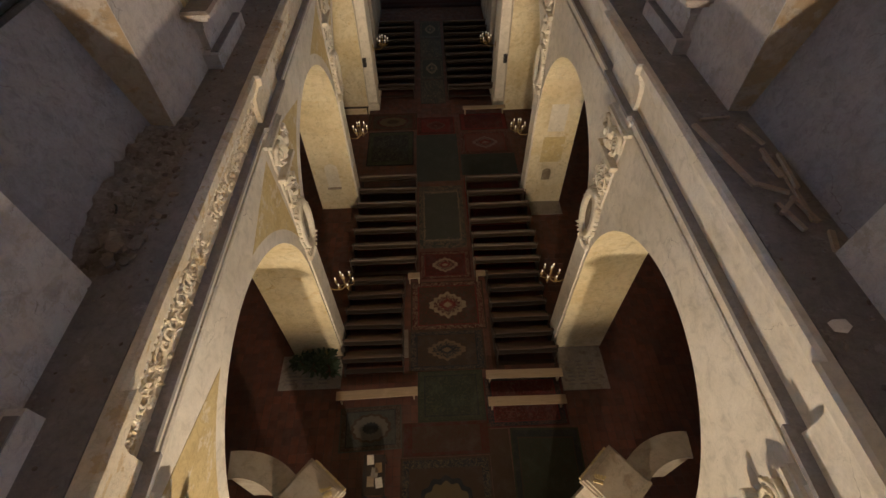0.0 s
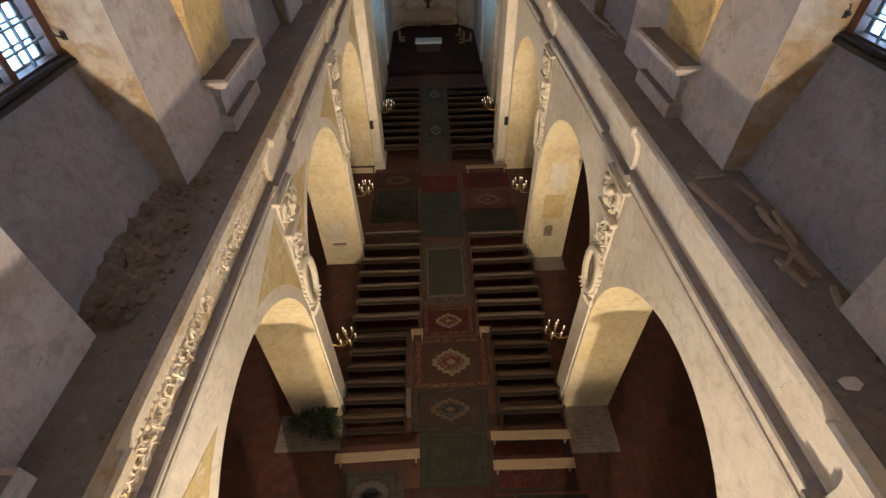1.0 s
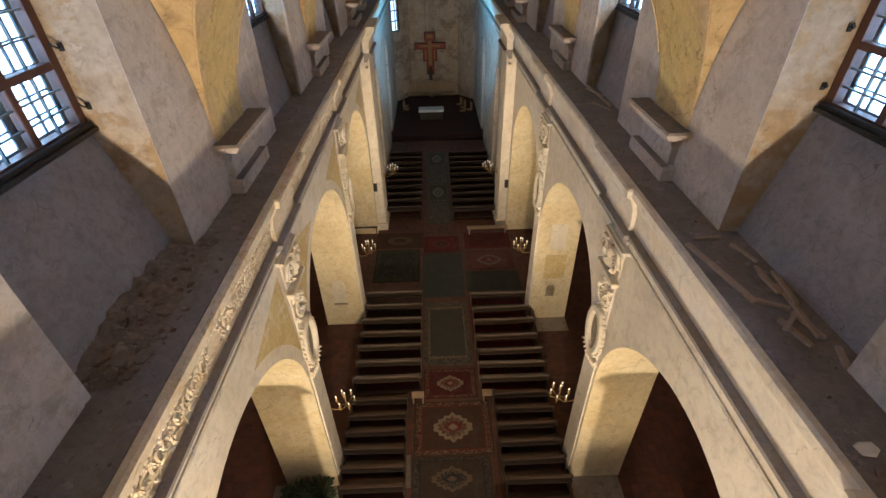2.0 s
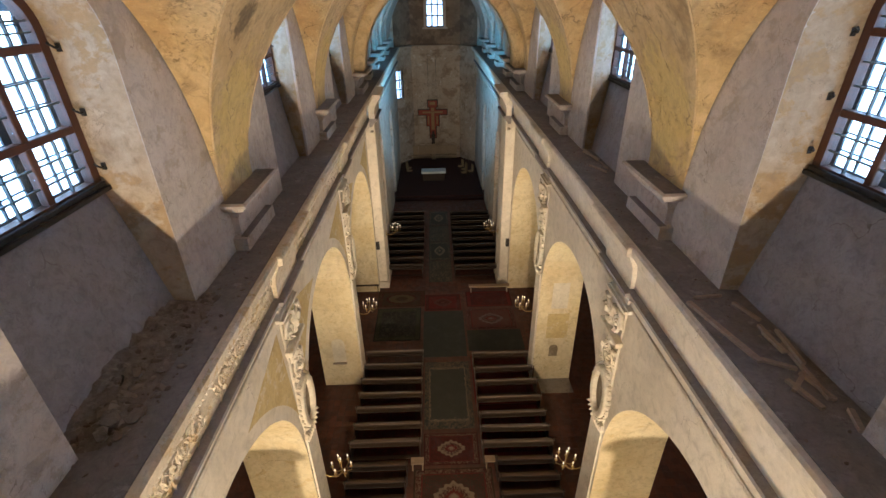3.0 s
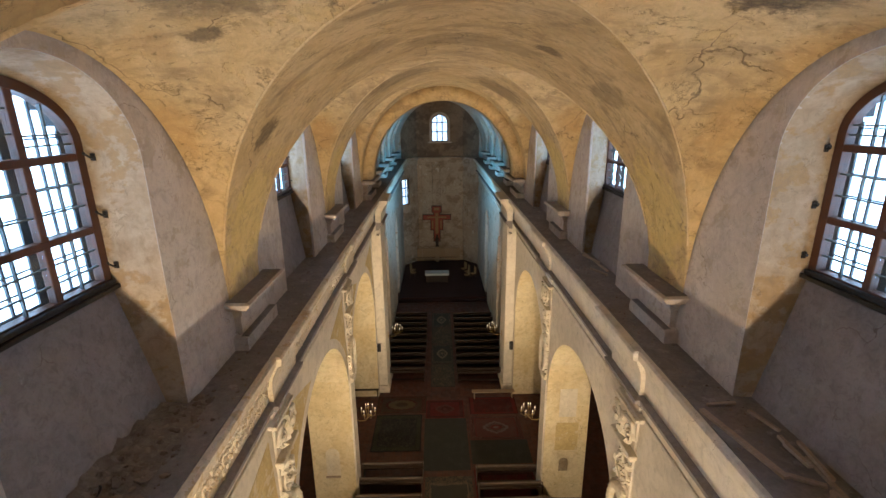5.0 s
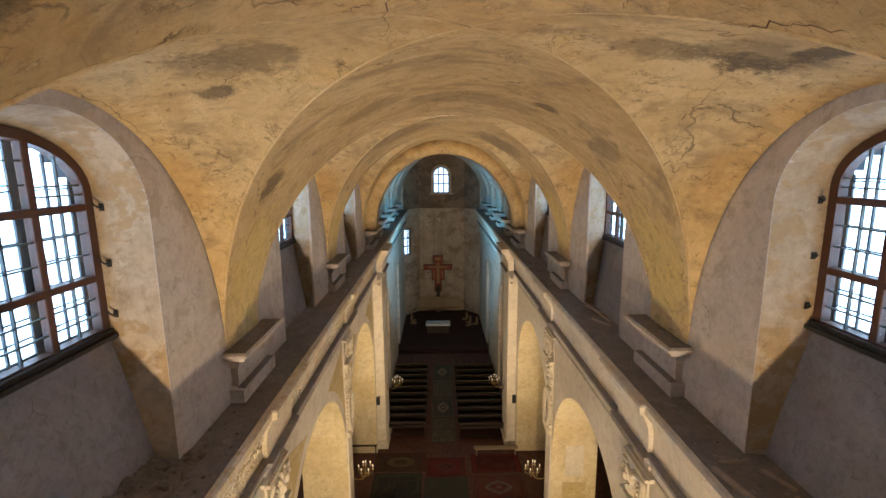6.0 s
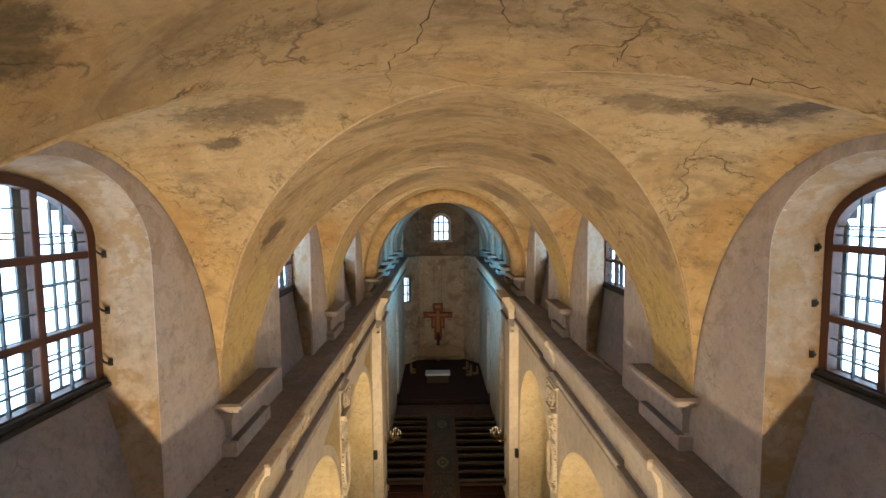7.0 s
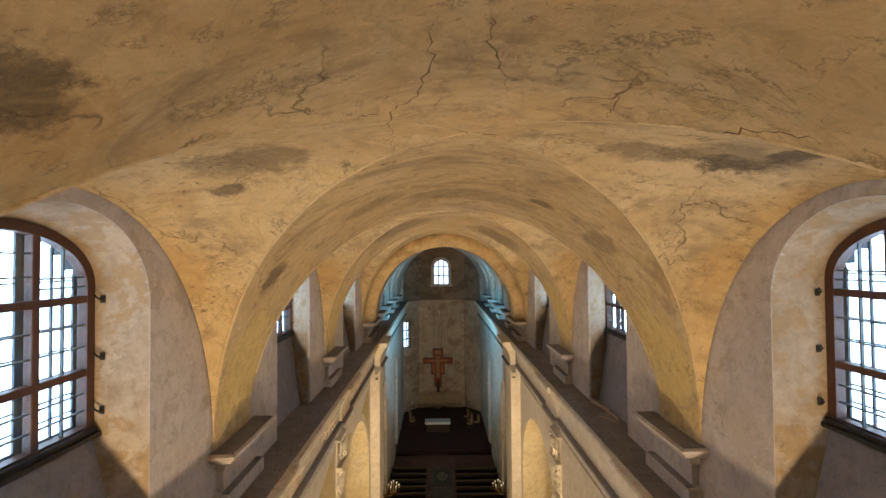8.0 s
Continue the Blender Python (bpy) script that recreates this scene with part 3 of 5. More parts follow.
bm = bmesh.new()
ths = [math.pi * k / 120 for k in range(121)]
yy = [Y0 + 0.08 * k for k in range(100)] + [-1.0 + 0.045 * k for k in range(400)] + [17.0 + 0.08 * k for k in range(int((Y1 + 0.4 - 17) / 0.08))]
prev = None
for y in yy:
    row = [bm.verts.new((-VX * math.cos(q), y, vault_z(VX * math.cos(q), y))) for q in ths]
    if prev:
        for k in range(120):
            bm.faces.new((prev[k], prev[k + 1], row[k + 1], row[k]))
    prev = row
ceil = structure("ceiling", bm, M_VAULT, "ochre plastered barrel vault with lunettes, stained, cracked and flaking", "ceiling", True)
ceil.data.materials.append(M_CHANCEL)
for f in ceil.data.polygons:
    f.material_index = 1 if f.center.y > 25.4 else 0
CRACKS = (((3.06, 4.88), (3.04, 4.64), (3.15, 4.34), (3.12, 4.04), (3.25, 3.65)), ((-0.96, 3.97), (-0.87, 3.24), (-0.79, 2.17), (-0.53, 1.88), (-0.38, 1.21), (-0.39, 0.88), (-0.34, 0.53)),
          ((-0.01, 0.57), (0.0, 1.0), (0.15, 1.45), (0.27, 2.02)), ((-1.23, 2.14), (-1.02, 2.09), (-0.78, 2.19)), ((1.06, 1.43), (1.14, 1.86), (1.15, 2.08)),
          ((1.59, 1.82), (1.87, 1.46), (2.06, 1.16), (2.29, 1.01)), ((-2.46, 0.96), (-2.23, 1.25), (-1.97, 1.55), (-1.77, 1.94)), ((-0.6, 8.2), (-0.55, 9.6), (-0.7, 11.0)), ((-3.06, 4.11), (-2.9, 3.9), (-2.6, 3.8)))


def groin_x(dy, half=3.3):
    """Where the barrel and the lunette meet, dy from the middle of the bay."""
    lo, hi = 0.0, VX
    for _ in range(40):
        x = (lo + hi) / 2
        t = x / VX
        f = VR * math.sqrt(1 - t * t) - (VR - 0.6 * t * t) * math.sqrt(max(0, 1 - (dy / half) ** 2))
        lo, hi = (x, hi) if f > 0 else (lo, x)
    return lo


for wy in WINS[1:3]:
    for sx in (-1, 1):
        for sy in (-1, 1):
            bm = bmesh.new()
            pts = []
            for k in range(40):
                half = NEAR_HALF if wy == WINS[1] and sy < 0 else 3.3
                dy = 0.97 * half * (k / 39) ** 0.8
                x = sx * groin_x(dy, half)
                pts.append((x, wy + sy * dy, vault_z(x, wy + sy * dy) + 0.012))
            tube(bm, pts, 0.021, 6)
            gr = part("groin_ridge", bm, M_RIDGE, None, "", True)
            gr.parent = bpy.data.objects["ceiling"]
rnd = random.Random(21)
for line in CRACKS:
    pts = []
    for (x0, y0), (x1, y1) in zip(line, line[1:]):
        for k in range(7):
            t = k / 7
            pts.append((x0 + (x1 - x0) * t + rnd.uniform(-0.03, 0.03), y0 + (y1 - y0) * t + rnd.uniform(-0.03, 0.03)))
    bm = bmesh.new()
    prev = None
    for i, (x, y) in enumerate(pts):
        q = pts[min(i + 1, len(pts) - 1)]
        o = pts[max(i - 1, 0)]
        d = Vector((q[0] - o[0], q[1] - o[1])).normalized()
        h = rnd.uniform(0.002, 0.010) * math.sin(math.pi * (i + 0.6) / (len(pts) + 0.4))
        row = [bm.verts.new((x + e * d.y * h, y - e * d.x * h, vault_z(x + e * d.y * h, y - e * d.x * h) - 0.012)) for e in (-1, 1)]
        if prev:
            bm.faces.new((prev[0], prev[1], row[1], row[0]))
        prev = row
    cr = part("crack", bm, M_CRACK, None, "dark open crack in the vault plaster")
    cr.parent = bpy.data.objects["ceiling"]
# unseen cover above the vault, added to block the sky
bm = bmesh.new()
box(bm, -6.2, 6.2, Y0 - 0.5, 54, 18.8, 19.1)
structure("roof", bm, M_AISLE, "unseen cover over the vault that keeps out the sky", "roof")
# chancel arch
bm = bmesh.new()
n = 48
prof = [[(-(r + q) * math.cos(math.pi * k / n), y, VS + (r + q + 0.25) * math.sin(math.pi * k / n)) for r, q, y in ((3.95, 0, 23.75), (3.95, 0, 25.5), (3.95, 0.8, 25.5), (3.95, 0.8, 23.75))] for k in range(n + 1)]
rings = [[bm.verts.new(p) for p in ring] for ring in prof]
for a, b in zip(rings, rings[1:]):
    for k in range(4):
        bm.faces.new((a[k], a[(k + 1) % 4], b[(k + 1) % 4], b[k]))
structure("chancel_arch", bm, M_VAULT, "plain ochre plaster arch across the vault", "arch", True)

# apse: three walls, the oblique north one with a window
bm = bmesh.new()
box(bm, -2.55, 2.55, YA, YA + 0.5, 0, 12.3)
structure("wall_apse", bm, M_APSE, "scarred bare plaster apse wall behind the cross", "wall")
bm = bmesh.new()
box(bm, -2.55, 2.55, YA, YA + 0.5, 12.3, 14.0)
box(bm, -2.55, -0.85, YA, YA + 0.5, 14.0, 16.0), box(bm, 0.85, 2.55, YA, YA + 0.5, 14.0, 16.0)
for a, b in zip(arc_pts(0, 0.85, 16.0, 0.8, 12), arc_pts(0, 0.85, 16.0, 0.8, 12)[1:]):
    box(bm, a[0], b[0], YA, YA + 0.5, min(a[1], b[1]), 19)
box(bm, -2.55, -0.85, YA, YA + 0.5, 16.0, 19), box(bm, 0.85, 2.55, YA, YA + 0.5, 16.0, 19)
structure("wall_apse_upper", bm, M_TYMP, "dark stained plaster round one high round-topped window", "wall")
# pale surround of the high window, and the cornice that runs on round the apse
bm = bmesh.new()
ins = [(-0.86, 13.95)] + arc_pts(0, 0.86, 16.0, 0.81, 20) + [(0.86, 13.95)]
outs = [(-1.12, 13.95)] + arc_pts(0, 1.12, 16.0, 1.08, 20) + [(1.12, 13.95)]
ring = [[bm.verts.new((x, y, z)) for (x, z), y in ((i, YA + 0.3), (i, YA - 0.06), (o, YA - 0.06), (o, YA + 0.05))] for i, o in zip(ins, outs)]
for a, b in zip(ring, ring[1:]):
    for k in range(3):
        bm.faces.new((a[k], a[k + 1], b[k + 1], b[k]))
box(bm, -1.3, 1.3, YA - 0.12, YA + 0.05, 13.8, 13.95)
structure("window_surround", bm, M_UPPER, "pale plaster surround of the apse window", "surround")
PATH_APSE = [(-4.25, Y1), (-2.55, YA), (2.55, YA), (4.25, Y1)]
for k, (z0, z1, out) in enumerate(((11.55, 11.70, 0.10), (11.95, 12.12, 0.22), (12.12, 12.28, 0.36))):
    bm = bmesh.new()
    rows = [[bm.verts.new((x - o * math.copysign(0.6, x), y - o, z)) for o, z in ((0.0, z0), (out, z0), (out, z1), (0.0, z1))] for x, y in PATH_APSE]
    for a, b in zip(rows, rows[1:]):
        for q in range(4):
            bm.faces.new((a[q], a[(q + 1) % 4], b[(q + 1) % 4], b[q]))
    structure(f"cornice_apse_{k + 1}", bm, M_APSE, "worn plaster cornice running round the apse", "moulding")
for x in (-2.3, 2.3):
    bm = bmesh.new()
    box(bm, x - 0.22, x + 0.22, YA - 0.12, YA, 0.34, 10.9)
    box(bm, x - 0.30, x + 0.30, YA - 0.22, YA, 10.9, 11.5)
    bmesh.ops.bevel(bm, geom=bm.edges[:], offset=0.02, segments=1, affect="EDGES")
    structure("pilaster_apse", bm, M_APSE, "shallow scarred pilaster strip on the apse wall", "pilaster")
for s, side in SIDES:
    bm = bmesh.new()
    d = Vector((s * -1.7, YA - Y1, 0))
    L = d.length
    m = Matrix.Translation((s * 4.25, Y1, 0)) @ Matrix.Rotation(math.atan2(d.y, d.x), 4, "Z")
    holes = [] if s > 0 else [(0.17, 1.27, 7.25, 10.05)]
    if holes:
        a, b, z0, z1 = holes[0]
        vs = box(bm, 0, L, 0, 0.4, 0, z0) + box(bm, 0, L, 0, 0.4, z1, 12.3) + box(bm, 0, a, 0, 0.4, z0, z1) + box(bm, b, L, 0, 0.4, z0, z1)
    else:
        vs = box(bm, 0, L, -0.5, 0, 0, 12.3)
    for v in vs:
        v.co = m @ v.co
    structure(f"wall_apse_{side}", bm, M_APSE, "oblique apse wall of scarred plaster", "wall")
    bm = bmesh.new()
    for v in box(bm, 0, L, 0.0 if s < 0 else -0.4, 0.4 if s < 0 else 0.0, 12.3, 19):
        v.co = m @ v.co
    structure(f"wall_apse_upper_{side}", bm, M_TYMP, "dark stained plaster above the apse cornice", "wall")
    if holes:
        APSE_M = m
for s, side in SIDES:
    bm = bmesh.new()
    box(bm, min(s * 4.15, s * 6.0), max(s * 4.15, s * 6.0), Y1 - 0.02, Y1 + 0.12, 0, 19)
    structure(f"wall_apse_corner_{side}", bm, M_CHANCEL, "plastered corner where chancel wall and apse meet", "wall")
# unseen end wall behind the camera, added to close the nave
bm = bmesh.new()
box(bm, -7, 7, Y0 - 0.5, Y0, 0, 19)
structure("wall_west", bm, M_WALL, "unseen plastered end wall closing the nave", "wall")

# ---- windows ----


def high_window():
    """A three-light casement window in local coordinates: y across, z up from the sill, x outward."""
    w = thing("window", "tall brown wooden window with small panes and a curved head", "window", "high nave windows", "structure")
    sp, rs = SPR - SILL, RISE
    bm = bmesh.new()
    outer = [(-HW, 0.0)] + arc_pts(0, HW, sp, rs, 24) + [(HW, 0.0)]
    inner = [(-HW + 0.14, 0.12)] + arc_pts(0, HW - 0.14, sp, rs - 0.13, 24) + [(HW - 0.14, 0.12)]
    ring = [[bm.verts.new((x, *p)) for x, p in ((-0.06, o), (-0.06, i), (0.08, i), (0.08, o))] for o, i in zip(outer, inner)]
    ring.append(ring[0])
    for a, b in zip(ring, ring[1:]):
        for k in range(4):
            bm.faces.new((a[k], a[(k + 1) % 4], b[(k + 1) % 4], b[k]))
    part("window_frame", bm, M_FRAME, w)

    def top(y):
        return sp + (rs - 0.08) * math.sqrt(max(0.0, 1 - (y / (HW - 0.09)) ** 2))
    for y in (-0.47, 0.47):
        bm = bmesh.new()
        box(bm, -0.05, 0.07, y - 0.055, y + 0.055, 0.08, top(abs(y) + 0.05) + 0.02)
        bmesh.ops.bevel(bm, geom=bm.edges[:], offset=0.012, segments=1, affect="EDGES")
        part("mullion", bm, M_FRAME, w)
    for z in (0.86, 1.86):
        bm = bmesh.new()
        box(bm, -0.055, 0.075, -HW + 0.08, HW - 0.08, z - 0.05, z + 0.05)
        bmesh.ops.bevel(bm, geom=bm.edges[:], offset=0.012, segments=1, affect="EDGES")
        part("transom", bm, M_FRAME, w)
    cols = ((-HW + 0.11, -0.525), (-0.415, 0.415), (0.525, HW - 0.11))
    rows = ((0.1, 0.81), (0.91, 1.81), (1.91, None))
    for a, b in cols:
        mid = (a + b) / 2
        bm = bmesh.new()
        for c, d in rows:
            d = d or top(max(abs(a), abs(b)) - 0.05)
            box(bm, -0.02, 0.02, mid - 0.014, mid + 0.014, c, d if d != rows[2][1] else d)
            for k in (1, 2):
                zz = c + (d - c) * k / 3
                box(bm, -0.018, 0.018, a, b, zz - 0.011, zz + 0.011)
        box(bm, -0.02, 0.02, mid - 0.014, mid + 0.014, 1.9, top(abs(mid)))
        part("glazing_bars", bm, M_BAR, w, "thin grey-green glazing bars")
        bm = bmesh.new()
        for q, e in ((a - 0.02, 0.058), (b + 0.02, 0.058), (mid, 0.016)):
            box(bm, 0.13, 0.16, q - e, q + e, 0.05, top(min(abs(q) + e, HW - 0.12)))
        for zz, e in ((0.10, 0.03), (0.86, 0.04), (1.86, 0.04), (0.35, 0.010), (0.59, 0.010), (1.21, 0.010), (1.51, 0.010), (2.12, 0.010)):
            box(bm, 0.132, 0.158, a, b, zz - e, zz + e)
        part("outer_sash", bm, M_OUTBAR, w, "grey outer sash behind the glass")
        bm = bmesh.new()
        pts = [(0.0, a, 0.08)] + [(0.0, a + (b - a) * k / 8, top(abs(a + (b - a) * k / 8)) + 0.01) for k in range(9)] + [(0.0, b, 0.08)]
        bm.faces.new([bm.verts.new(p) for p in pts])
        e = bmesh.ops.extrude_face_region(bm, geom=bm.faces[:])
        for q in [g for g in e["geom"] if isinstance(g, bmesh.types.BMVert)]:
            q.co.x += 0.004
        pane = part("pane", bm, M_GLASS, w, "old clear glass")
        pane.visible_shadow = False
    bm = bmesh.new()
    box(bm, -0.16, 0.0, -HW - 0.02, HW + 0.02, -0.05, 0.02)
    box(bm, -0.12, 0.05, -HW, HW, 0.02, 0.09)
    bmesh.ops.bevel(bm, geom=bm.edges[:], offset=0.012, segments=1, affect="EDGES")
    part("window_sill", bm, M_IRON, w, "dark weathered sill board")
    return w


base = high_window()
count = 0
for s, side in SIDES:
    for w in PANES:
        m = pose(s * (WINX + 0.02), w, SILL, 0, 0, 0 if s > 0 else 180)
        count += 1
        if count == 1:
            base.matrix_basis = m
            base.name = "window_1"
        else:
            copy_thing(base, m).name = f"window_{count}"


def small_window(name, width, height, rise, m, nx, nz):
    w = thing(name, "small-paned white chancel window with thin dark bars", "window", "", "structure")
    bm = bmesh.new()
    h = width / 2

    def top(x):
        return height + rise * math.sqrt(max(0, 1 - (x / h) ** 2))
    for x in (-h, h):
        box(bm, x - 0.05, x + 0.05, -0.04, 0.04, 0, height)
    box(bm, -h, h, -0.04, 0.04, -0.05, 0.05)
    if rise:
        tube(bm, [(x, 0, z) for x, z in arc_pts(0, h, height, rise, 16)], 0.05, 6)
    else:
        box(bm, -h, h, -0.04, 0.04, height - 0.05, height + 0.05)
    part("window_frame", bm, M_IRON, w)
    bm = bmesh.new()
    for k in range(1, nx):
        x = -h + width * k / nx
        box(bm, x - 0.06, x + 0.06, -0.02, 0.02, 0, top(x))
    for k in range(1, nz):
        z = height * k / (nz - (1 if rise else 0))
        box(bm, -h, h, -0.02, 0.02, z - 0.055, z + 0.055)
    part("glazing_bars", bm, M_IRON, w)
    bm = bmesh.new()
    bm.faces.new([bm.verts.new(p) for p in [(-h, 0, 0)] + [(x, 0, z) for x, z in arc_pts(0, h, height, rise, 12)] + [(h, 0, 0)]])
    e = bmesh.ops.extrude_face_region(bm, geom=bm.faces[:])
    for q in [g for g in e["geom"] if isinstance(g, bmesh.types.BMVert)]:
        q.co.y += 0.004
    part("pane", bm, M_GLASS, w).visible_shadow = False
    w.matrix_basis = m
    return w


small_window("window_9", 1.7, 2.0, 0.8, pose(0, YA + 0.15, 14.0), 3, 3)
small_window("window_10", 1.1, 2.78, 0.0, APSE_M @ pose(0.72, 0.06, 7.26), 2, 3)

# imposts, from which the vault springs
def impost(length, depth=0.32, height=1.08):
    """A short moulded entablature block; x is its depth out of the wall, y along it."""
    w = thing("impost", "moulded plaster impost block under the vault", "impost", "imposts on the ledges", "structure")
    prof = [(0, 0), (depth * 0.86, 0), (depth * 0.86, 0.27), (depth * 0.40, 0.29), (depth * 0.40, 0.33), (depth * 0.42, 0.42), (depth * 0.42, 0.66),
            (depth * 0.56, 0.71), (depth * 0.62, 0.80), (depth * 0.86, 0.86), (depth * 1.2, 0.90), (depth * 1.25, 0.99), (depth * 1.5, 1.0), (depth * 1.5, 1.05), (depth * 1.35, height), (0, height)]
    bm = bmesh.new()
    h = length / 2
    sweep(bm, prof, [lambda d, z: (0, -h - d + 0.1, z), lambda d, z: (d, -h - d + 0.1, z), lambda d, z: (d, h + d - 0.1, z), lambda d, z: (0, h + d - 0.1, z)])
    part("block", bm, M_UPPER, w)
    bm = bmesh.new()
    e = depth * 1.32
    box(bm, 0.004, e, -h - e + 0.12, h + e - 0.12, height + 0.001, height + 0.014)
    box(bm, depth * 0.41, depth * 0.84, -h - depth * 0.3, h + depth * 0.3, 0.275, 0.297)
    part("dust", bm, M_LEDGE, w, "brown dust on the mouldings")
    return w


first = impost(1.40)
first.matrix_basis = pose(-UX, AX, LZ, 0, 0, 0)
for s in (-1, 1):
    for k in (-1, 0, 1):
        if not (s < 0 and k == 0):
            copy_thing(first, pose(s * UX, AX + B * k, LZ, 0, 0, 0 if s < 0 else 180))
small = impost(0.9, 0.5, 1.08)
small.matrix_basis = pose(-4.6, CAXES[0], LZ)
for s in (-1, 1):
    for a in CAXES:
        if not (s < 0 and a == CAXES[0]):
            copy_thing(small, pose(s * 4.6, a, LZ, 0, 0, 0 if s < 0 else 180))
big = impost(1.7, 0.5, 1.08)
big.matrix_basis = pose(-4.45, 24.6, LZ)
copy_thing(big, pose(4.45, 24.6, LZ, 0, 0, 180))
for s in (-1, 1):
    for a in CAXES:
        p = thing("pilaster", "slim plaster pilaster above a chancel impost", "pilaster", "chancel pilasters", "structure")
        bm = bmesh.new()
        box(bm, min(s * 4.3, s * 4.6), max(s * 4.3, s * 4.6), a - 0.35, a + 0.35, LZ + 1.05, 15.6)
        part("shaft", bm, M_UPPER, p)

# white overcast sky outside the windows
for s, side in SIDES:
    bm = bmesh.new()
    box(bm, min(s * 8.6, s * 8.7), max(s * 8.6, s * 8.7), Y0 - 3, 27, 11.2, 24)
    structure(f"backdrop_{side}", bm, M_SKYGLOW, "bright overcast sky outside the windows", "sky")
bm = bmesh.new()
box(bm, -8, 8, YA + 3.0, YA + 3.1, 4, 22)
structure("backdrop_east", bm, M_SKYEAST, "bright overcast sky outside the apse window", "sky")

# ---- rugs ----
RED, DRED, GRN, CREAM = (0.13, 0.016, 0.016), (0.06, 0.010, 0.010), (0.028, 0.034, 0.022), (0.25, 0.19, 0.125)
GREY, BRN, NAVY, BLUEG = (0.055, 0.056, 0.05), (0.05, 0.03, 0.019), (0.016, 0.018, 0.024), (0.042, 0.048, 0.047)


def rug(x0, x1, y0, y1, field, border, motif, accent, kind, label, lift=0.0, turn=0.0):
    bm = bmesh.new()
    nx, ny = 10, 14
    w, h = x1 - x0, y1 - y0
    grid = [[bm.verts.new((w * (i / nx - 0.5), h * (j / ny - 0.5), 0.014 + 0.004 * noise.noise((i * 0.9 + x0, j * 0.9 + y0, 0)))) for i in range(nx + 1)] for j in range(ny + 1)]
    for j in range(ny):
        for i in range(nx):
            bm.faces.new((grid[j][i], grid[j][i + 1], grid[j + 1][i + 1], grid[j + 1][i]))
    e = bmesh.ops.extrude_face_region(bm, geom=bm.faces[:])
    for q in [g for g in e["geom"] if isinstance(g, bmesh.types.BMVert)]:
        q.co.z = 0.0
    ob = part("rug", bm, carpet_mat("rug_" + kind, field, border, motif, accent, kind), None, "", False)
    ob.matrix_basis = pose((x0 + x1) / 2, (y0 + y1) / 2, 0.001 + lift, 0, 0, turn)
    return tagged(ob, label, "rug")


rug(-1.13, 1.12, 12.25, 16.5, GREY, BLUEG, CREAM, GREY, "bordered", "long grey-green rug with a pale scrolled border on the floor", 0.0)
rug(-1.13, 1.18, 10.45, 12.0, DRED, DRED, CREAM, RED, "medallion", "small dark red rug with a cream medallion", 0.016)
rug(-1.52, 1.62, 7.86, 10.3, BRN, DRED, CREAM, RED, "medallion", "brown rug with a cream diamond medallion", 0.0)
rug(-1.58, 1.42, 6.1, 7.84, BRN, NAVY, (0.13, 0.088, 0.055), NAVY, "medallion", "brown rug with a dark medallion", 0.003)
rug(-1.24, 1.22, 4.15, 6.08, GRN, GRN, (0.06, 0.055, 0.03), NAVY, "floral", "dark green floral runner in the aisle", 0.0)
rug(-4.02, -1.82, 3.25, 4.8, GREY, BRN, (0.10, 0.09, 0.075), NAVY, "circle", "grey rug with a round wreath", 0.0, 2)
rug(-1.80, 1.30, 2.98, 4.14, BRN, DRED, BRN, DRED, "floral", "worn plain brown wool rug", 0.001)
rug(-1.84, 1.20, -0.6, 2.95, BRN, NAVY, (0.12, 0.09, 0.045), BRN, "circle", "brown rug with a tan rosette", 0.0)
rug(1.22, 4.15, 3.85, 5.75, DRED, NAVY, (0.11, 0.055, 0.04), RED, "floral", "dark red patterned rug under the front benches", 0.002)
rug(1.95, 4.35, 0.6, 3.78, GRN, NAVY, GRN, BRN, "floral", "dark green rug with a border", 0.0, -2)
rug(1.22, 1.93, 0.6, 3.8, BRN, BRN, BRN, BRN, "plain", "plain brown narrow carpet runner", 0.0)
rug(-4.05, -1.42, 18.3, 21.35, NAVY, GRN, (0.08, 0.08, 0.062), GRN, "floral", "dark green rug with a pale vine pattern", 0.0)
rug(-4.15, -1.2, 21.5, 23.2, BRN, DRED, (0.10, 0.075, 0.04), BRN, "circle", "brown rug with a tan oval", 0.0)
rug(-1.2, 1.03, 21.0, 22.7, RED, DRED, (0.11, 0.045, 0.04), DRED, "medallion", "red rug with a dark border", 0.002)
rug(1.38, 4.2, 21.3, 22.95, DRED, RED, RED, DRED, "floral", "deep red patterned wool rug", 0.002)
rug(1.28, 4.15, 19.1, 21.1, (0.11, 0.045, 0.042), DRED, (0.17, 0.13, 0.12), RED, "medallion", "faded rose rug with a small star", 0.0)
rug(-1.25, 1.1, 16.9, 20.95, BLUEG, GREY, GREY, BLUEG, "plain", "plain blue-grey rug in the crossing", 0.0)
rug(1.22, 4.25, 17.3, 19.05, BLUEG, GRN, GREY, GRN, "plain", "plain grey-green wool rug", 0.003)
rug(1.25, 4.1, 13.6, 16.9, RED, DRED, (0.10, 0.05, 0.03), DRED, "floral", "bright red patterned rug under the pews", 0.0)
rug(1.3, 4.1, 10.7, 13.55, DRED, RED, RED, BRN, "floral", "dark red rug under the pews", 0.001)
rug(-4.05, -1.25, 13.9, 16.6, BRN, DRED, (0.08, 0.05, 0.03), DRED, "floral", "brown patterned rug under the pews", 0.0)
rug(-4.05, -1.25, 10.6, 13.8, DRED, BRN, RED, BRN, "floral", "dark red and brown rug under the pews", 0.001)
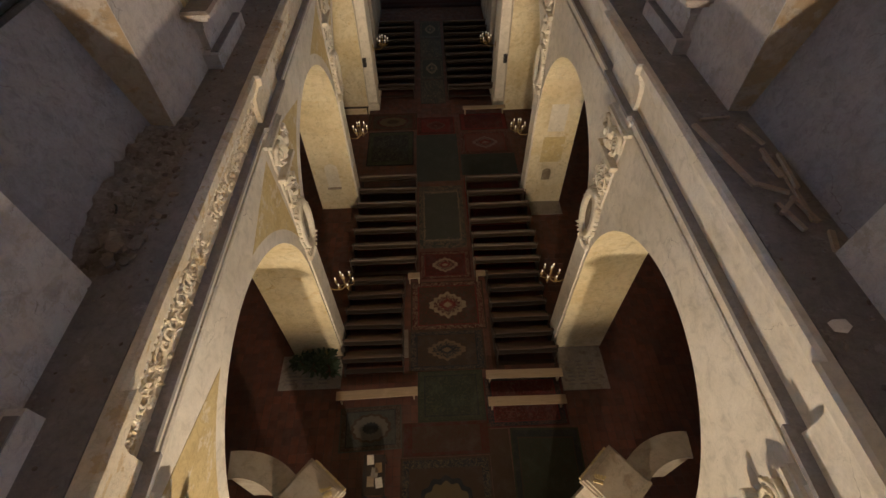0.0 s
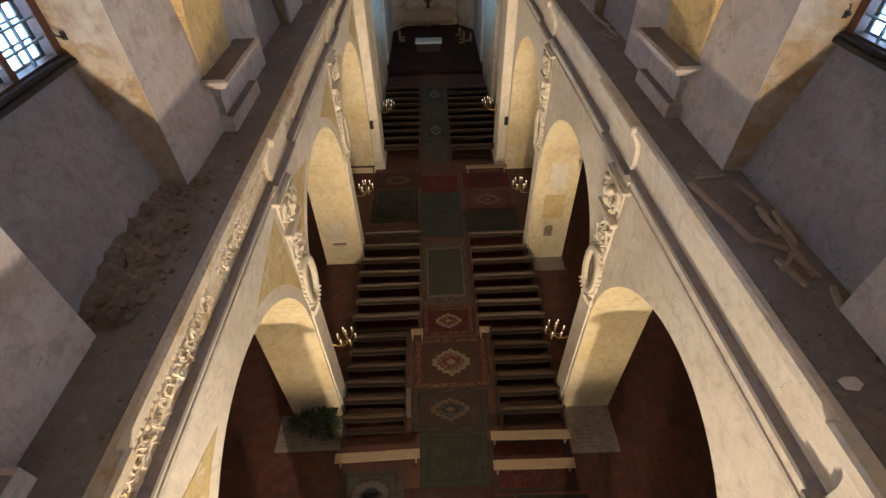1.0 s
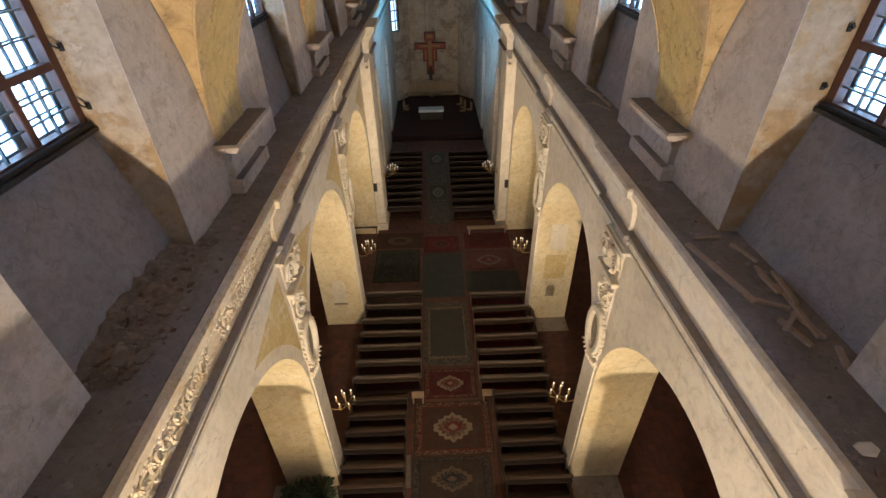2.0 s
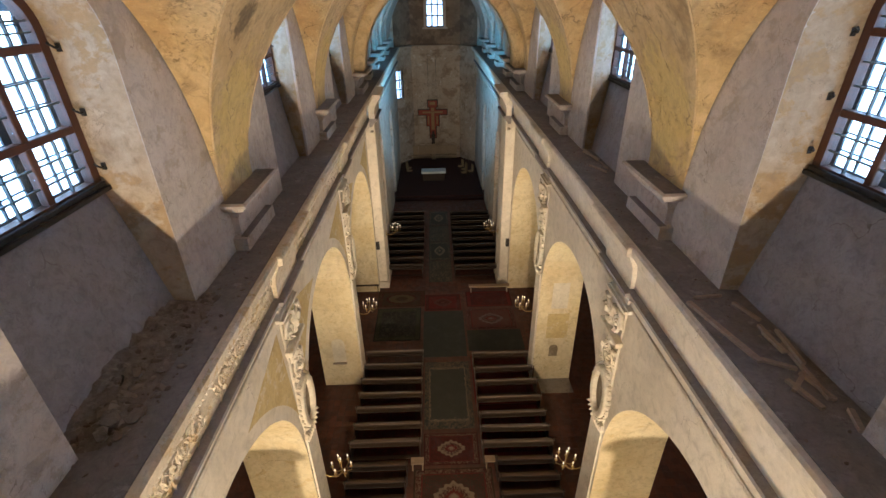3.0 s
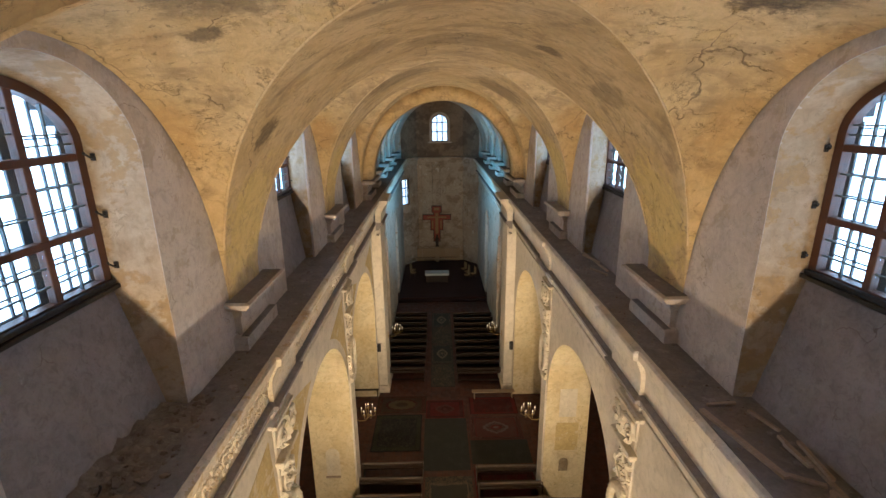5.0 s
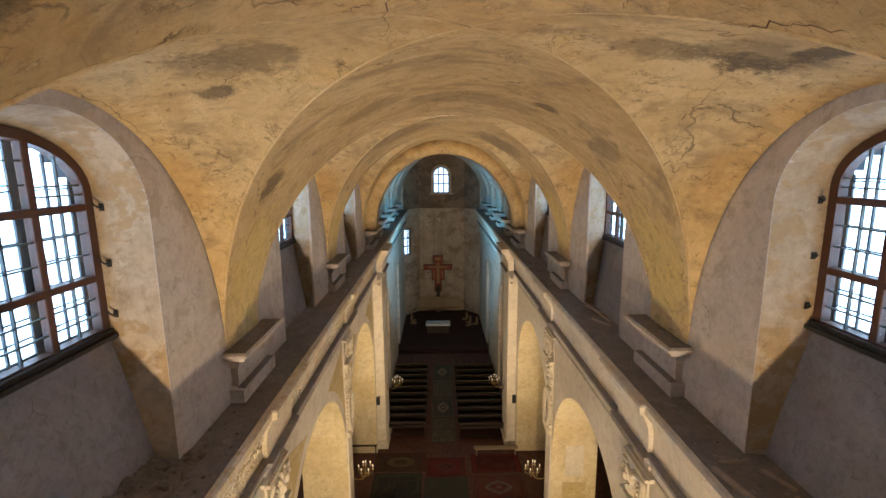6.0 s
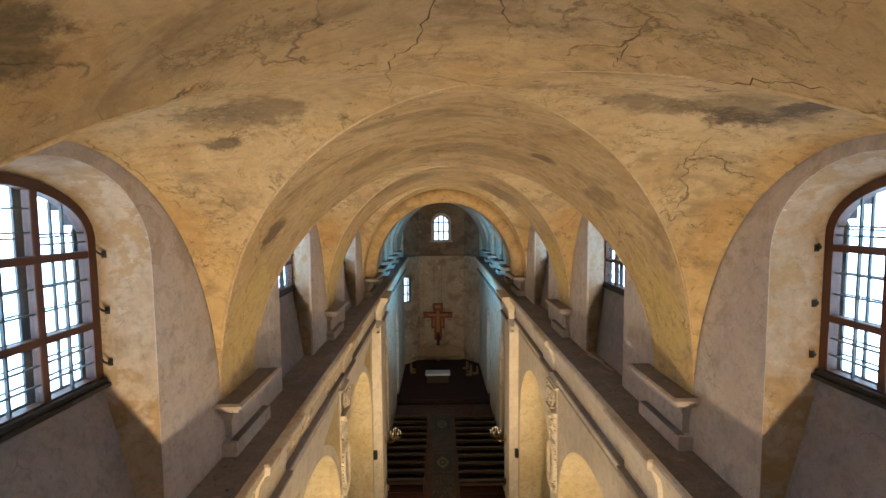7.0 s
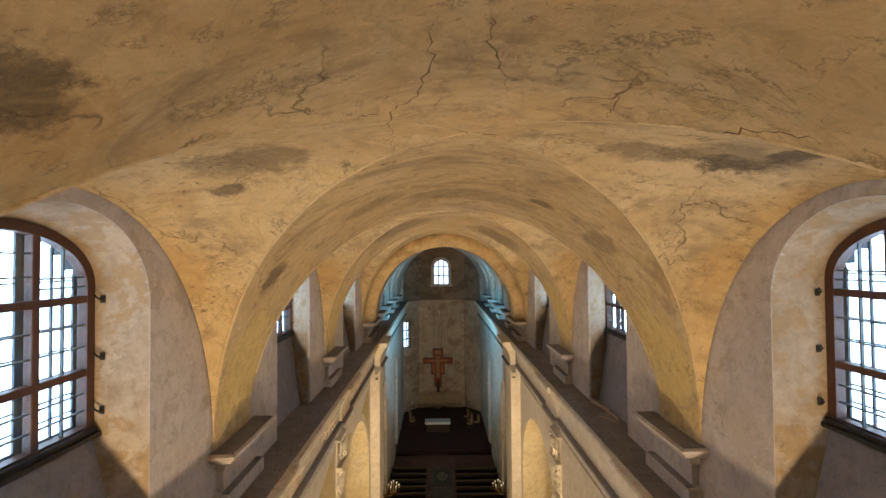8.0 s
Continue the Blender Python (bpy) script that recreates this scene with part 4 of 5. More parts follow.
rug(1.66, 2.1, 6.1, 8.4, (0.07, 0.035, 0.022), BRN, BRN, BRN, "plain", "narrow plain brown strip of carpet", 0.002)
for k in range(4):
    rug(-0.95, 0.62, 24.2 + 2.9 * k, 27.0 + 2.9 * k, GREY, BLUEG, CREAM, GREY, "medallion" if k % 2 else "floral", "long grey aisle rug with a faint pattern", 0.0)
rug(-3.6, 3.4, 38.5, 47.0, DRED, DRED, RED, DRED, "floral", "deep red carpet on the sanctuary floor", 0.002)

# ---- pews ----


def pew(length, wood_m, top_m, label, group):
    """A bench pew; x along it, the sitter looks towards +y."""
    w = thing("pew", label, "pew", group)
    h = length / 2

    def bar(name, x0, x1, y0, y1, z0, z1, mt, tilt=0.0):
        bm = bmesh.new()
        vs = box(bm, x0, x1, y0, y1, z0, z1)
        for v in vs:
            v.co.y -= tilt * (v.co.z - z0)
        bmesh.ops.bevel(bm, geom=bm.edges[:], offset=0.008, segments=1, affect="EDGES")
        part(name, bm, mt, w)
    # seat and top rail take a paler wood that includes the light on them
    bar("seat", -h, h, -0.22, 0.17, 0.42, 0.46, top_m)
    bar("backrest", -h, h, -0.25, -0.215, 0.46, 0.86, wood_m, 0.12)
    bar("top_rail", -h - 0.02, h + 0.02, -0.35, -0.24, 0.86, 0.895, top_m)
    bar("book_shelf", -h, h, -0.44, -0.28, 0.70, 0.725, wood_m)
    bar("kneeler", -h + 0.03, h - 0.03, -0.62, -0.45, 0.16, 0.20, wood_m)
    bar("stretcher", -h, h, 0.10, 0.13, 0.24, 0.36, wood_m)
    for x in (-h + 0.02, h - 0.06):
        bm = bmesh.new()
        prof = [(-0.66, 0.0), (0.19, 0.0), (0.19, 0.42), (0.15, 0.52), (0.02, 0.60), (-0.14, 0.66), (-0.22, 0.90), (-0.36, 0.90), (-0.40, 0.72), (-0.44, 0.30), (-0.66, 0.18)]
        a = [bm.verts.new((x, y, z)) for y, z in prof]
        b = [bm.verts.new((x + 0.04, y, z)) for y, z in prof]
        bm.faces.new(a), bm.faces.new(b[::-1])
        for k in range(len(prof)):
            q = (k + 1) % len(prof)
            bm.faces.new((a[k], a[q], b[q], b[k]))
        part("end_panel", bm, wood_m, w)
    return w


def pew_rows(length, wood_m, top_m, label, group, places):
    first = pew(length, wood_m, top_m, label, group)
    for i, (x, y) in enumerate(places):
        m = pose(x + random.uniform(-0.04, 0.04), y, 0.02, 0, 0, random.uniform(-0.9, 0.9))
        if i == 0:
            first.matrix_basis = m
        else:
            copy_thing(first, m)


LEFT = (16.45, 15.5, 14.5, 13.62, 12.78, 11.86, 10.98)
RIGHT = (16.15, 15.1, 14.22, 13.2, 12.32, 11.56, 10.8)
pew_rows(2.9, M_PEW, M_PEWTOP, "worn brown wooden pew with a pale top board", "pews in the nave",
         [(-2.68, y + 0.3) for y in LEFT] + [(2.74, y + 0.3) for y in RIGHT])
pew_rows(2.3, M_DARKPEW, M_DARKTOP, "dark-stained wooden pew beside the aisle rugs", "dark pews in the nave",
         [(-2.92, 9.9 + 0.3 - 0.71 * k) for k in range(6)] + [(2.92, 10.0 + 0.3 - 0.71 * k) for k in range(6)])
pew_rows(2.65, M_DARKPEW, M_PEW, "dark wooden pew in the chancel", "chancel pews",
         [(-2.65, 25.4 + 0.98 * k) for k in range(10)])
pew_rows(3.2, M_DARKPEW, M_PEW, "long dark wooden pew in the chancel", "long chancel pews",
         [(2.38, 25.2 + 0.98 * k) for k in range(10)])


def bench(length, label):
    w = thing("bench", label, "bench")
    bm = bmesh.new()
    box(bm, -length / 2, length / 2, -0.17, 0.17, 0.42, 0.46)
    bmesh.ops.bevel(bm, geom=bm.edges[:], offset=0.01, segments=1, affect="EDGES")
    part("seat", bm, M_BENCH, w)
    bm = bmesh.new()
    box(bm, -length / 2 + 0.1, length / 2 - 0.1, -0.015, 0.015, 0.30, 0.42)
    part("rail", bm, M_BENCH, w)
    for x in (-length / 2 + 0.15, length / 2 - 0.15):
        bm = bmesh.new()
        box(bm, x - 0.025, x + 0.025, -0.15, 0.15, 0, 0.42)
        bmesh.ops.bevel(bm, geom=bm.edges[:], offset=0.006, segments=1, affect="EDGES")
        part("leg", bm, M_BENCH, w)
    return w


for x, y, L, a in ((-2.7, 5.1, 2.95, 1.5), (2.74, 5.64, 2.85, -0.8), (2.7, 4.62, 2.8, -0.5), (2.9, 22.95, 2.6, 0)):
    bench(L, "plain pale wooden bench on a rug").matrix_basis = pose(x, y, 0.02, 0, 0, a)

# a loose pale board beside the dark pews, and two low stools by the aisle
bm = bmesh.new()
box(bm, -0.08, 0.08, -0.62, 0.62, 0.0, 0.05)
bmesh.ops.bevel(bm, geom=bm.edges[:], offset=0.006, segments=1, affect="EDGES")
tagged(part("loose_board", bm, M_PEWTOP), "loose pale board on the rug beside dark pews", "board").matrix_basis = pose(-1.69, 7.3, 0.03, 0, 0, 1.5)
for x in (-1.36, 1.6):
    st = thing("stool", "low pale wooden stool at the end of a pew", "stool", "stools by the aisle")
    bm = bmesh.new()
    box(bm, -0.26, 0.26, -0.16, 0.16, 0.40, 0.45)
    bmesh.ops.bevel(bm, geom=bm.edges[:], offset=0.01, segments=1, affect="EDGES")
    part("seat", bm, M_BENCH, st)
    for lx in (-0.2, 0.2):
        for ly in (-0.11, 0.11):
            bm = bmesh.new()
            box(bm, lx - 0.025, lx + 0.025, ly - 0.025, ly + 0.025, 0, 0.40)
            part("leg", bm, M_BENCH, st)
    st.matrix_basis = pose(x, 10.35, 0.034)

# ---- brass candle sconces ----


def sconce():
    """A seven-light brass bracket; the wall is at x = 0, and it reaches along +x."""
    w = thing("wall_sconce", "branched brass candle bracket with small lit bulbs on a pier", "wall lamp", "sconces on the piers")
    bm = bmesh.new()
    box(bm, 0, 0.04, -0.09, 0.09, -0.22, 0.2)
    bmesh.ops.bevel(bm, geom=bm.edges[:], offset=0.018, segments=2, affect="EDGES")
    part("back_plate", bm, M_BRASS, w)
    bm = bmesh.new()
    tube(bm, [(0.02, 0, 0.0), (0.2, 0, -0.12), (0.45, 0, -0.10), (0.62, 0, 0.08), (0.62, 0, 0.22)], 0.02)
    part("bracket", bm, M_BRASS, w)
    for k in range(7):
        a = 2 * math.pi * k / 6
        r, z = (0.30, 0.42) if k < 6 else (0.0, 0.62)
        cx, cy = 0.62 + r * math.cos(a), r * math.sin(a)
        bm = bmesh.new()
        if k < 6:
            tube(bm, [(0.62, 0, 0.2), (0.62 + 0.5 * r * math.cos(a), 0.5 * r * math.sin(a), 0.12), (cx, cy, 0.2), (cx, cy, z - 0.05)], 0.012, 6)
        else:
            tube(bm, [(0.62, 0, 0.2), (0.62, 0, z - 0.05)], 0.016, 6)
        lathe(bm, [(0.015, z - 0.07), (0.055, z - 0.05), (0.05, z - 0.03), (0.02, z - 0.03)], cx, cy, 10)
        arm = part("arm", bm, M_BRASS, w, "", True)
        bm = bmesh.new()
        lathe(bm, [(0.014, z - 0.03), (0.014, z + 0.07)], cx, cy, 8)
        part("candle", bm, M_CANDLE, arm)
        bm = bmesh.new()
        lathe(bm, [(0.01, z + 0.07), (0.024, z + 0.10), (0.02, z + 0.13), (0.004, z + 0.17)], cx, cy, 8)
        part("bulb", bm, M_BULB, arm, "small glowing flame bulb", True)
    return w


sc = sconce()
sc.matrix_basis = pose(-WX, AX + 0.35, 3.5)
for s, y, z in ((1, AX + 0.35, 3.5), (-1, AX + B + 0.2, 3.9), (1, AX + B + 0.2, 3.8), (-1, 24.9, 3.4), (1, 24.9, 3.4)):
    x = (3.62 if y > 20 else WX) * s
    copy_thing(sc, pose(x, y, z, 0, 0, 0 if s < 0 else 180))

# ---- cross, altar and sanctuary ----
w = thing("hanging_cross", "tall red and gold painted wooden cross hung before the apse wall", "cross")
M_CROSS = plain("cross_red", (0.30, 0.05, 0.03), 0.6)
M_GOLD = plain("cross_ochre", (0.36, 0.21, 0.085), 0.55)
M_EDGE = plain("cross_dark_edge", (0.05, 0.025, 0.02), 0.6)
for nm, mt, grow, y in (("backing_board", M_EDGE, 0.09, 0.0), ("painted_board", M_CROSS, 0.0, -0.05)):
    bm = bmesh.new()
    for x0, x1, z0, z1 in ((-0.5, 0.5, 3.4, 4.05), (-1.55, 1.55, 2.55, 3.05), (-0.32, 0.32, 0.0, 3.5), (-0.66, 0.66, 1.35, 2.56)):
        box(bm, x0 - grow, x1 + grow, y - 0.03, y + 0.03, z0 - grow, z1 + grow)
        y += 0.0023
    part(nm, bm, mt, w)
bm = bmesh.new()
for x0, x1, z0, z1 in ((-0.17, 0.17, 0.9, 2.9), (-1.1, 1.1, 2.72, 2.9), (-0.17, 0.17, 2.95, 3.3), (-0.3, 0.3, 3.6, 3.9), (-0.55, -0.4, 1.5, 2.4), (0.4, 0.55, 1.5, 2.4)):
    box(bm, x0, x1, -0.10, -0.07, z0, z1)
part("painted_shapes", bm, M_GOLD, w, "plain ochre painted shapes")
w.matrix_basis = pose(-0.45, YA - 0.35, 2.75)
bm = bmesh.new()
for x in (-0.42, 0.42):
    tube(bm, [(x - 0.45, YA - 0.35, 6.7), (x - 0.45, YA - 0.35, 11.9), (x - 0.45, YA - 0.02, 12.0)], 0.012, 6)
tagged(part("hanging_wire", bm, M_IRON), "thin dark wires holding the cross", "wire")

bm = bmesh.new()
box(bm, -4.1, 4.1, 38.2, YA, 0.001, 0.17)
box(bm, -4.1, 4.1, 38.6, YA, 0.17, 0.34)
structure("sanctuary_step", bm, plain("dark_red_cloth_step", (0.035, 0.01, 0.01), 0.9), "two broad steps covered in dark red carpet", "steps")
w = thing("altar", "dark wooden altar table with a pale blue-white cloth", "altar")
bm = bmesh.new()
box(bm, -1.1, 1.1, -0.4, 0.4, 0, 0.9), box(bm, -1.2, 1.2, -0.48, 0.48, 0.9, 0.98)
part("table", bm, M_DARKPEW, w)
bm = bmesh.new()
box(bm, -1.22, 1.22, -0.5, 0.5, 0.984, 1.0), box(bm, -1.22, 1.22, -0.51, -0.50, 0.78, 1.0)
part("altar_cloth", bm, plain("altar_cloth", (0.70, 0.76, 0.80), 0.8), w, "pale blue-white cloth")
w.matrix_basis = pose(-0.5, 43.0, 0.34)


def chair(seat_m):
    w = thing("sanctuary_chair", "wooden sanctuary chair with a tan cushion", "chair", "chairs round the altar")
    for nm, b in (("seat", (-0.25, 0.25, -0.24, 0.24, 0.42, 0.5)), ("backrest", (-0.25, 0.25, 0.2, 0.25, 0.5, 1.15))):
        bm = bmesh.new()
        box(bm, *b)
        bmesh.ops.bevel(bm, geom=bm.edges[:], offset=0.02, segments=2, affect="EDGES")
        part(nm, bm, seat_m, w)
    for x in (-0.22, 0.18):
        for y in (-0.22, 0.2):
            bm = bmesh.new()
            box(bm, x, x + 0.04, y, y + 0.04, 0, 0.42)
            part("leg", bm, M_DARKPEW, w)
    return w


M_TAN = plain("tan_cushion", (0.30, 0.20, 0.10), 0.85)
ch = chair(M_TAN)
ch.matrix_basis = pose(-3.0, 44.5, 0.34, 0, 0, 70)
for x, y, a in ((-3.1, 45.4, 70), (2.6, 43.6, -70), (2.7, 44.6, -70), (3.3, 44.0, -70), (2.4, 45.6, -60)):
    copy_thing(ch, pose(x, y, 0.34, 0, 0, a))
for k in range(6):
    st = thing("choir_stall", "high-backed tan wooden stall against the apse wall", "stall", "stalls under the cross")
    bm = bmesh.new()
    box(bm, -0.42, 0.42, -0.05, 0.05, 0, 1.5)
    tube(bm, [(x, 0, z) for x, z in arc_pts(0, 0.4, 1.5, 0.25, 10)], 0.05, 6)
    part("backrest", bm, M_BENCH, st)
    bm = bmesh.new()
    box(bm, -0.4, 0.4, -0.5, -0.05, 0.4, 0.47)
    part("seat", bm, M_BENCH, st)
    st.matrix_basis = pose(-2.6 + 0.87 * k, YA - 0.25, 0.34)
bm = bmesh.new()
lathe(bm, [(0.2, 0.0), (0.2, 0.1), (0.14, 0.2), (0.2, 0.6), (0.24, 0.9), (0.2, 1.0), (0.1, 1.1), (0.14, 1.22), (0.08, 1.35), (0.02, 1.38)], 0, 0, 14)
tagged(part("statue", bm, M_DARKPEW, None, "", True), "small dark standing statue in the apse", "statue").matrix_basis = pose(-0.45, YA - 0.55, 2.15 - 0.0)
bm = bmesh.new()
box(bm, -0.22, 0.22, -0.25, 0.1, 0, 1.81)
tagged(part("pedestal", bm, M_BENCH), "narrow tan wooden plinth under the statue", "plinth").matrix_basis = pose(-0.45, YA - 0.5, 0.34)

# ---- things on and by the piers ----
for s in (-1, 1):
    sp = thing("loudspeaker", "small black loudspeaker box on the limewashed pier", "loudspeaker", "pier loudspeakers")
    bm = bmesh.new()
    box(bm, -0.19, 0.19, -0.2, 0.0, -0.24, 0.24)
    bmesh.ops.bevel(bm, geom=bm.edges[:], offset=0.015, segments=1, affect="EDGES")
    part("cabinet", bm, M_BLACK, sp)
    bm = bmesh.new()
    box(bm, -0.15, 0.15, -0.21, -0.2, -0.2, 0.2)
    part("grille", bm, M_IRON, sp, "dark mesh grille")
    sp.matrix_basis = pose(s * 4.13, 23.75, 3.16)

# ---- stucco ----


def leaf(bm, m, l, w, h):
    """A small curled leaf lump, lying in its own xy plane and bulging along z."""
    pts = [(0, 0, 0), (l * 0.35, w * 0.5, h * 0.35), (l * 0.35, -w * 0.5, h * 0.35), (l * 0.5, 0, h), (l * 0.85, w * 0.28, h * 0.5), (l * 0.85, -w * 0.28, h * 0.5), (l, 0, h * 0.9)]
    v = [bm.verts.new(m @ Vector(p)) for p in pts]
    g = [bm.verts.new(m @ Vector((p[0], p[1] * 1.05, -0.02))) for p in pts]
    for f in ((0, 3, 1), (0, 2, 3), (1, 3, 4), (2, 5, 3), (3, 6, 4), (3, 5, 6)):
        bm.faces.new([v[i] for i in f])
    rim = (0, 1, 4, 6, 5, 2)
    for a, b in zip(rim, rim[1:] + rim[:1]):
        bm.faces.new((v[a], v[b], g[b], g[a]))


def ball(bm, x, y, z, r):
    bmesh.ops.create_icosphere(bm, subdivisions=1, radius=r, matrix=Matrix.Translation((x, y, z)))


def cartouche(seed):
    """An oval frame under an Ionic capital; local x along the wall, z up from the oval's centre, -y out of the wall."""
    rnd = random.Random(seed)
    w = thing("stucco_cartouche", "stucco oval frame with leafwork under a scrolled capital", "stucco ornament", "cartouches on the nave piers")
    ea, eb = 0.44, 0.74
    bm = bmesh.new()
    n = 40
    prof = [(-0.10, 0.0), (-0.10, -0.10), (-0.05, -0.17), (0.02, -0.13), (0.05, -0.16), (0.10, -0.10), (0.12, 0.0)]
    rings = []
    for k in range(n):
        a = 2 * math.pi * k / n
        rings.append([bm.verts.new(((ea + d) * math.cos(a), y, (eb + d) * math.sin(a))) for d, y in prof])
    for a, b in zip(rings, rings[1:] + rings[:1]):
        for k in range(len(prof) - 1):
            bm.faces.new((a[k], a[k + 1], b[k + 1], b[k]))
    part("oval_frame", bm, M_STUCCO, w, "", True)
    bm = bmesh.new()
    ring = [bm.verts.new((0.36 * math.cos(2 * math.pi * k / n), -0.02, 0.66 * math.sin(2 * math.pi * k / n))) for k in range(n)]
    mid = [bm.verts.new((0.2 * math.cos(2 * math.pi * k / n), -0.06, 0.4 * math.sin(2 * math.pi * k / n))) for k in range(n)]
    for k in range(n):
        q = (k + 1) % n
        bm.faces.new((ring[k], ring[q], mid[q], mid[k]))
    bm.faces.new(mid)
    part("oval_field", bm, M_FADED, w, "faded brownish painted field", True)
    bm = bmesh.new()
    for k in range(34):
        a = 2 * math.pi * k / 34 + rnd.uniform(-0.05, 0.05)
        if 1.15 < a < 1.95:
            continue
        d = 0.13 + rnd.uniform(-0.02, 0.03)
        m = Matrix.Translation(((ea + d) * math.cos(a), -0.02, (eb + d) * math.sin(a))) @ Matrix.Rotation(math.radians(90), 4, "X") @ Matrix.Rotation(a + math.pi / 2 + rnd.uniform(-0.5, 0.5), 4, "Z")
        leaf(bm, m @ Matrix.Translation((-0.06, 0, 0)), rnd.uniform(0.10, 0.17), rnd.uniform(0.08, 0.12), rnd.uniform(0.07, 0.12))
    tagged(part("leaf_rim", bm, M_STUCCO, w), kind="stuff")
    bm = bmesh.new()
    for k in range(46):
        z = rnd.uniform(0.95, 1.95)
        wd = 0.50 - 0.16 * (z - 0.95)
        x = rnd.uniform(-wd, wd)
        m = Matrix.Translation((x, -0.02, z)) @ Matrix.Rotation(math.radians(90), 4, "X") @ Matrix.Rotation(math.pi / 2 + x * 2.0 + rnd.uniform(-1.0, 1.0), 4, "Z")
        leaf(bm, m, rnd.uniform(0.14, 0.26), rnd.uniform(0.08, 0.14), rnd.uniform(0.06, 0.13))
    for s in (-1, 1):
        tube(bm, [(s * (0.1 + 0.25 * math.sin(q * 0.5)), -0.07, 1.0 + 0.11 * q) for q in range(9)], 0.035, 6)
    part("leafwork", bm, M_STUCCO, w)
    bm = bmesh.new()
    box(bm, -0.60, 0.60, -0.20, 0.0, 2.05, 2.17)
    box(bm, -0.54, 0.54, -0.15, 0.0, 1.96, 2.05)
    bmesh.ops.bevel(bm, geom=bm.edges[:], offset=0.02, segments=1, affect="EDGES")
    part("collar", bm, M_STUCCO, w)
    for s in (-1, 1):
        bm = bmesh.new()
        pts, rs = [], []
        for k in range(30):
            a = k * 0.42
            r = 0.25 * (1 - k / 32)
            pts.append((s * (0.36 + r * math.cos(a) * 0.95), -0.14 - 0.02 * (k / 30), 2.62 + r * math.sin(a)))
            rs.append(0.055 * (1 - 0.5 * k / 30))
        tube(bm, pts, rs, 6)
        ball(bm, s * 0.36, -0.17, 2.62, 0.06)
        tube(bm, [(s * 0.58, -0.12, 2.60), (s * 0.5, -0.15, 2.95), (s * 0.2, -0.2, 3.02)], [0.05, 0.06, 0.04], 6)
        part("volute", bm, M_STUCCO, w, "", True)
    bm = bmesh.new()
    for k in range(16):
        x = rnd.uniform(-0.22, 0.22)
        m = Matrix.Translation((x, -0.08, 2.2 + rnd.uniform(0, 0.5))) @ Matrix.Rotation(math.radians(90), 4, "X") @ Matrix.Rotation(math.pi / 2 - x * 2 + rnd.uniform(-0.5, 0.5), 4, "Z")
        leaf(bm, m, rnd.uniform(0.2, 0.34), rnd.uniform(0.1, 0.17), rnd.uniform(0.1, 0.18))
    part("leaf_tuft", bm, M_STUCCO, w)
    bm = bmesh.new()
    box(bm, -0.62, 0.62, -0.16, 0.0, 3.06, 3.14)
    part("abacus", bm, M_STUCCO, w)
    # corbel leaf under the oval
    bm = bmesh.new()
    for k in range(9):
        a = -math.pi / 2 + (k - 4) * 0.22
        m = Matrix.Translation((0.1 * (k - 4), -0.03, -0.86 + 0.02 * abs(k - 4))) @ Matrix.Rotation(math.radians(90), 4, "X") @ Matrix.Rotation(a, 4, "Z")
        leaf(bm, m, 0.26, 0.12, 0.12)
    part("leaf_drop", bm, M_STUCCO, w)
    return w


M_FADED = plaster("faded_field_paint", (0.30, 0.24, 0.16), (0.22, 0.17, 0.11), (0.40, 0.33, 0.22), 0.55, 2.5)
for i, (s, y) in enumerate(((-1, AX), (1, AX), (-1, AX + B), (1, AX + B), (-1, AX - B), (1, AX - B))):
    c = cartouche(11 + i)
    c.matrix_basis = pose(s * (WX - 0.06), y, 7.15, 0, 0, 90 if s < 0 else -90)
    # the flat strip pilaster that carries it
    bm = bmesh.new()
    box(bm, min(s * (WX - 0.06), s * WX), max(s * (WX - 0.06), s * WX), y - 0.40, y + 0.40, 0.0, 10.62)
    bmesh.ops.bevel(bm, geom=bm.edges[:], offset=0.015, segments=1, affect="EDGES")
    structure(f"strip_pilaster_{i + 1}", bm, M_WALL, "shallow limewashed strip on the pier face", "pilaster")

# acanthus scrolls left on the north frieze, broken in places
w = thing("frieze_stucco", "weathered acanthus scroll stucco, partly lost, on the frieze", "stucco ornament", "", "stuff")
rnd = random.Random(5)
for a0, a1 in ((-0.7, 6.5), (8.2, 14.7), (16.4, 22.6)):
    bm = bmesh.new()
    y = a0
    while y < a1:
        keep = noise.noise((y * 0.75, 2.2, 0)) > -0.12
        if keep:
            for k in range(5):
                t = rnd.uniform(0.05, 0.95)
                z = 11.13 + 0.52 * t
                d = 0.205 + 0.03 * t + (0.05 if t > 0.8 else 0)
                m = Matrix.Translation((-(WX - d), y + rnd.uniform(-0.07, 0.07), z)) @ Matrix.Rotation(math.radians(90), 4, "Y") @ Matrix.Rotation(rnd.uniform(0, 6.28), 4, "Z")
                leaf(bm, m, rnd.uniform(0.07, 0.16), rnd.uniform(0.03, 0.07), rnd.uniform(0.015, 0.035))
            if rnd.random() < 0.35:
                cz = 11.38
                tube(bm, [(-(WX - 0.25), y + (0.2 - 0.018 * q) * math.cos(q * 0.6), cz + (0.2 - 0.018 * q) * math.sin(q * 0.6)) for q in range(10)], 0.022, 5)
        y += 0.075
    part("scrollwork", bm, M_FRIEZE, w)
# egg row under the lip
bm = bmesh.new()
y = -0.8
while y < 23.2:
    if noise.noise((y * 0.8, 7.7, 1)) > -0.2:
        box(bm, -(WX - 0.42), -(WX - 0.36), y, y + 0.06, 11.80, 11.87)
    y += 0.11
part("dentil_row", bm, M_STUCCO, w, "row of tiny plaster dentils")

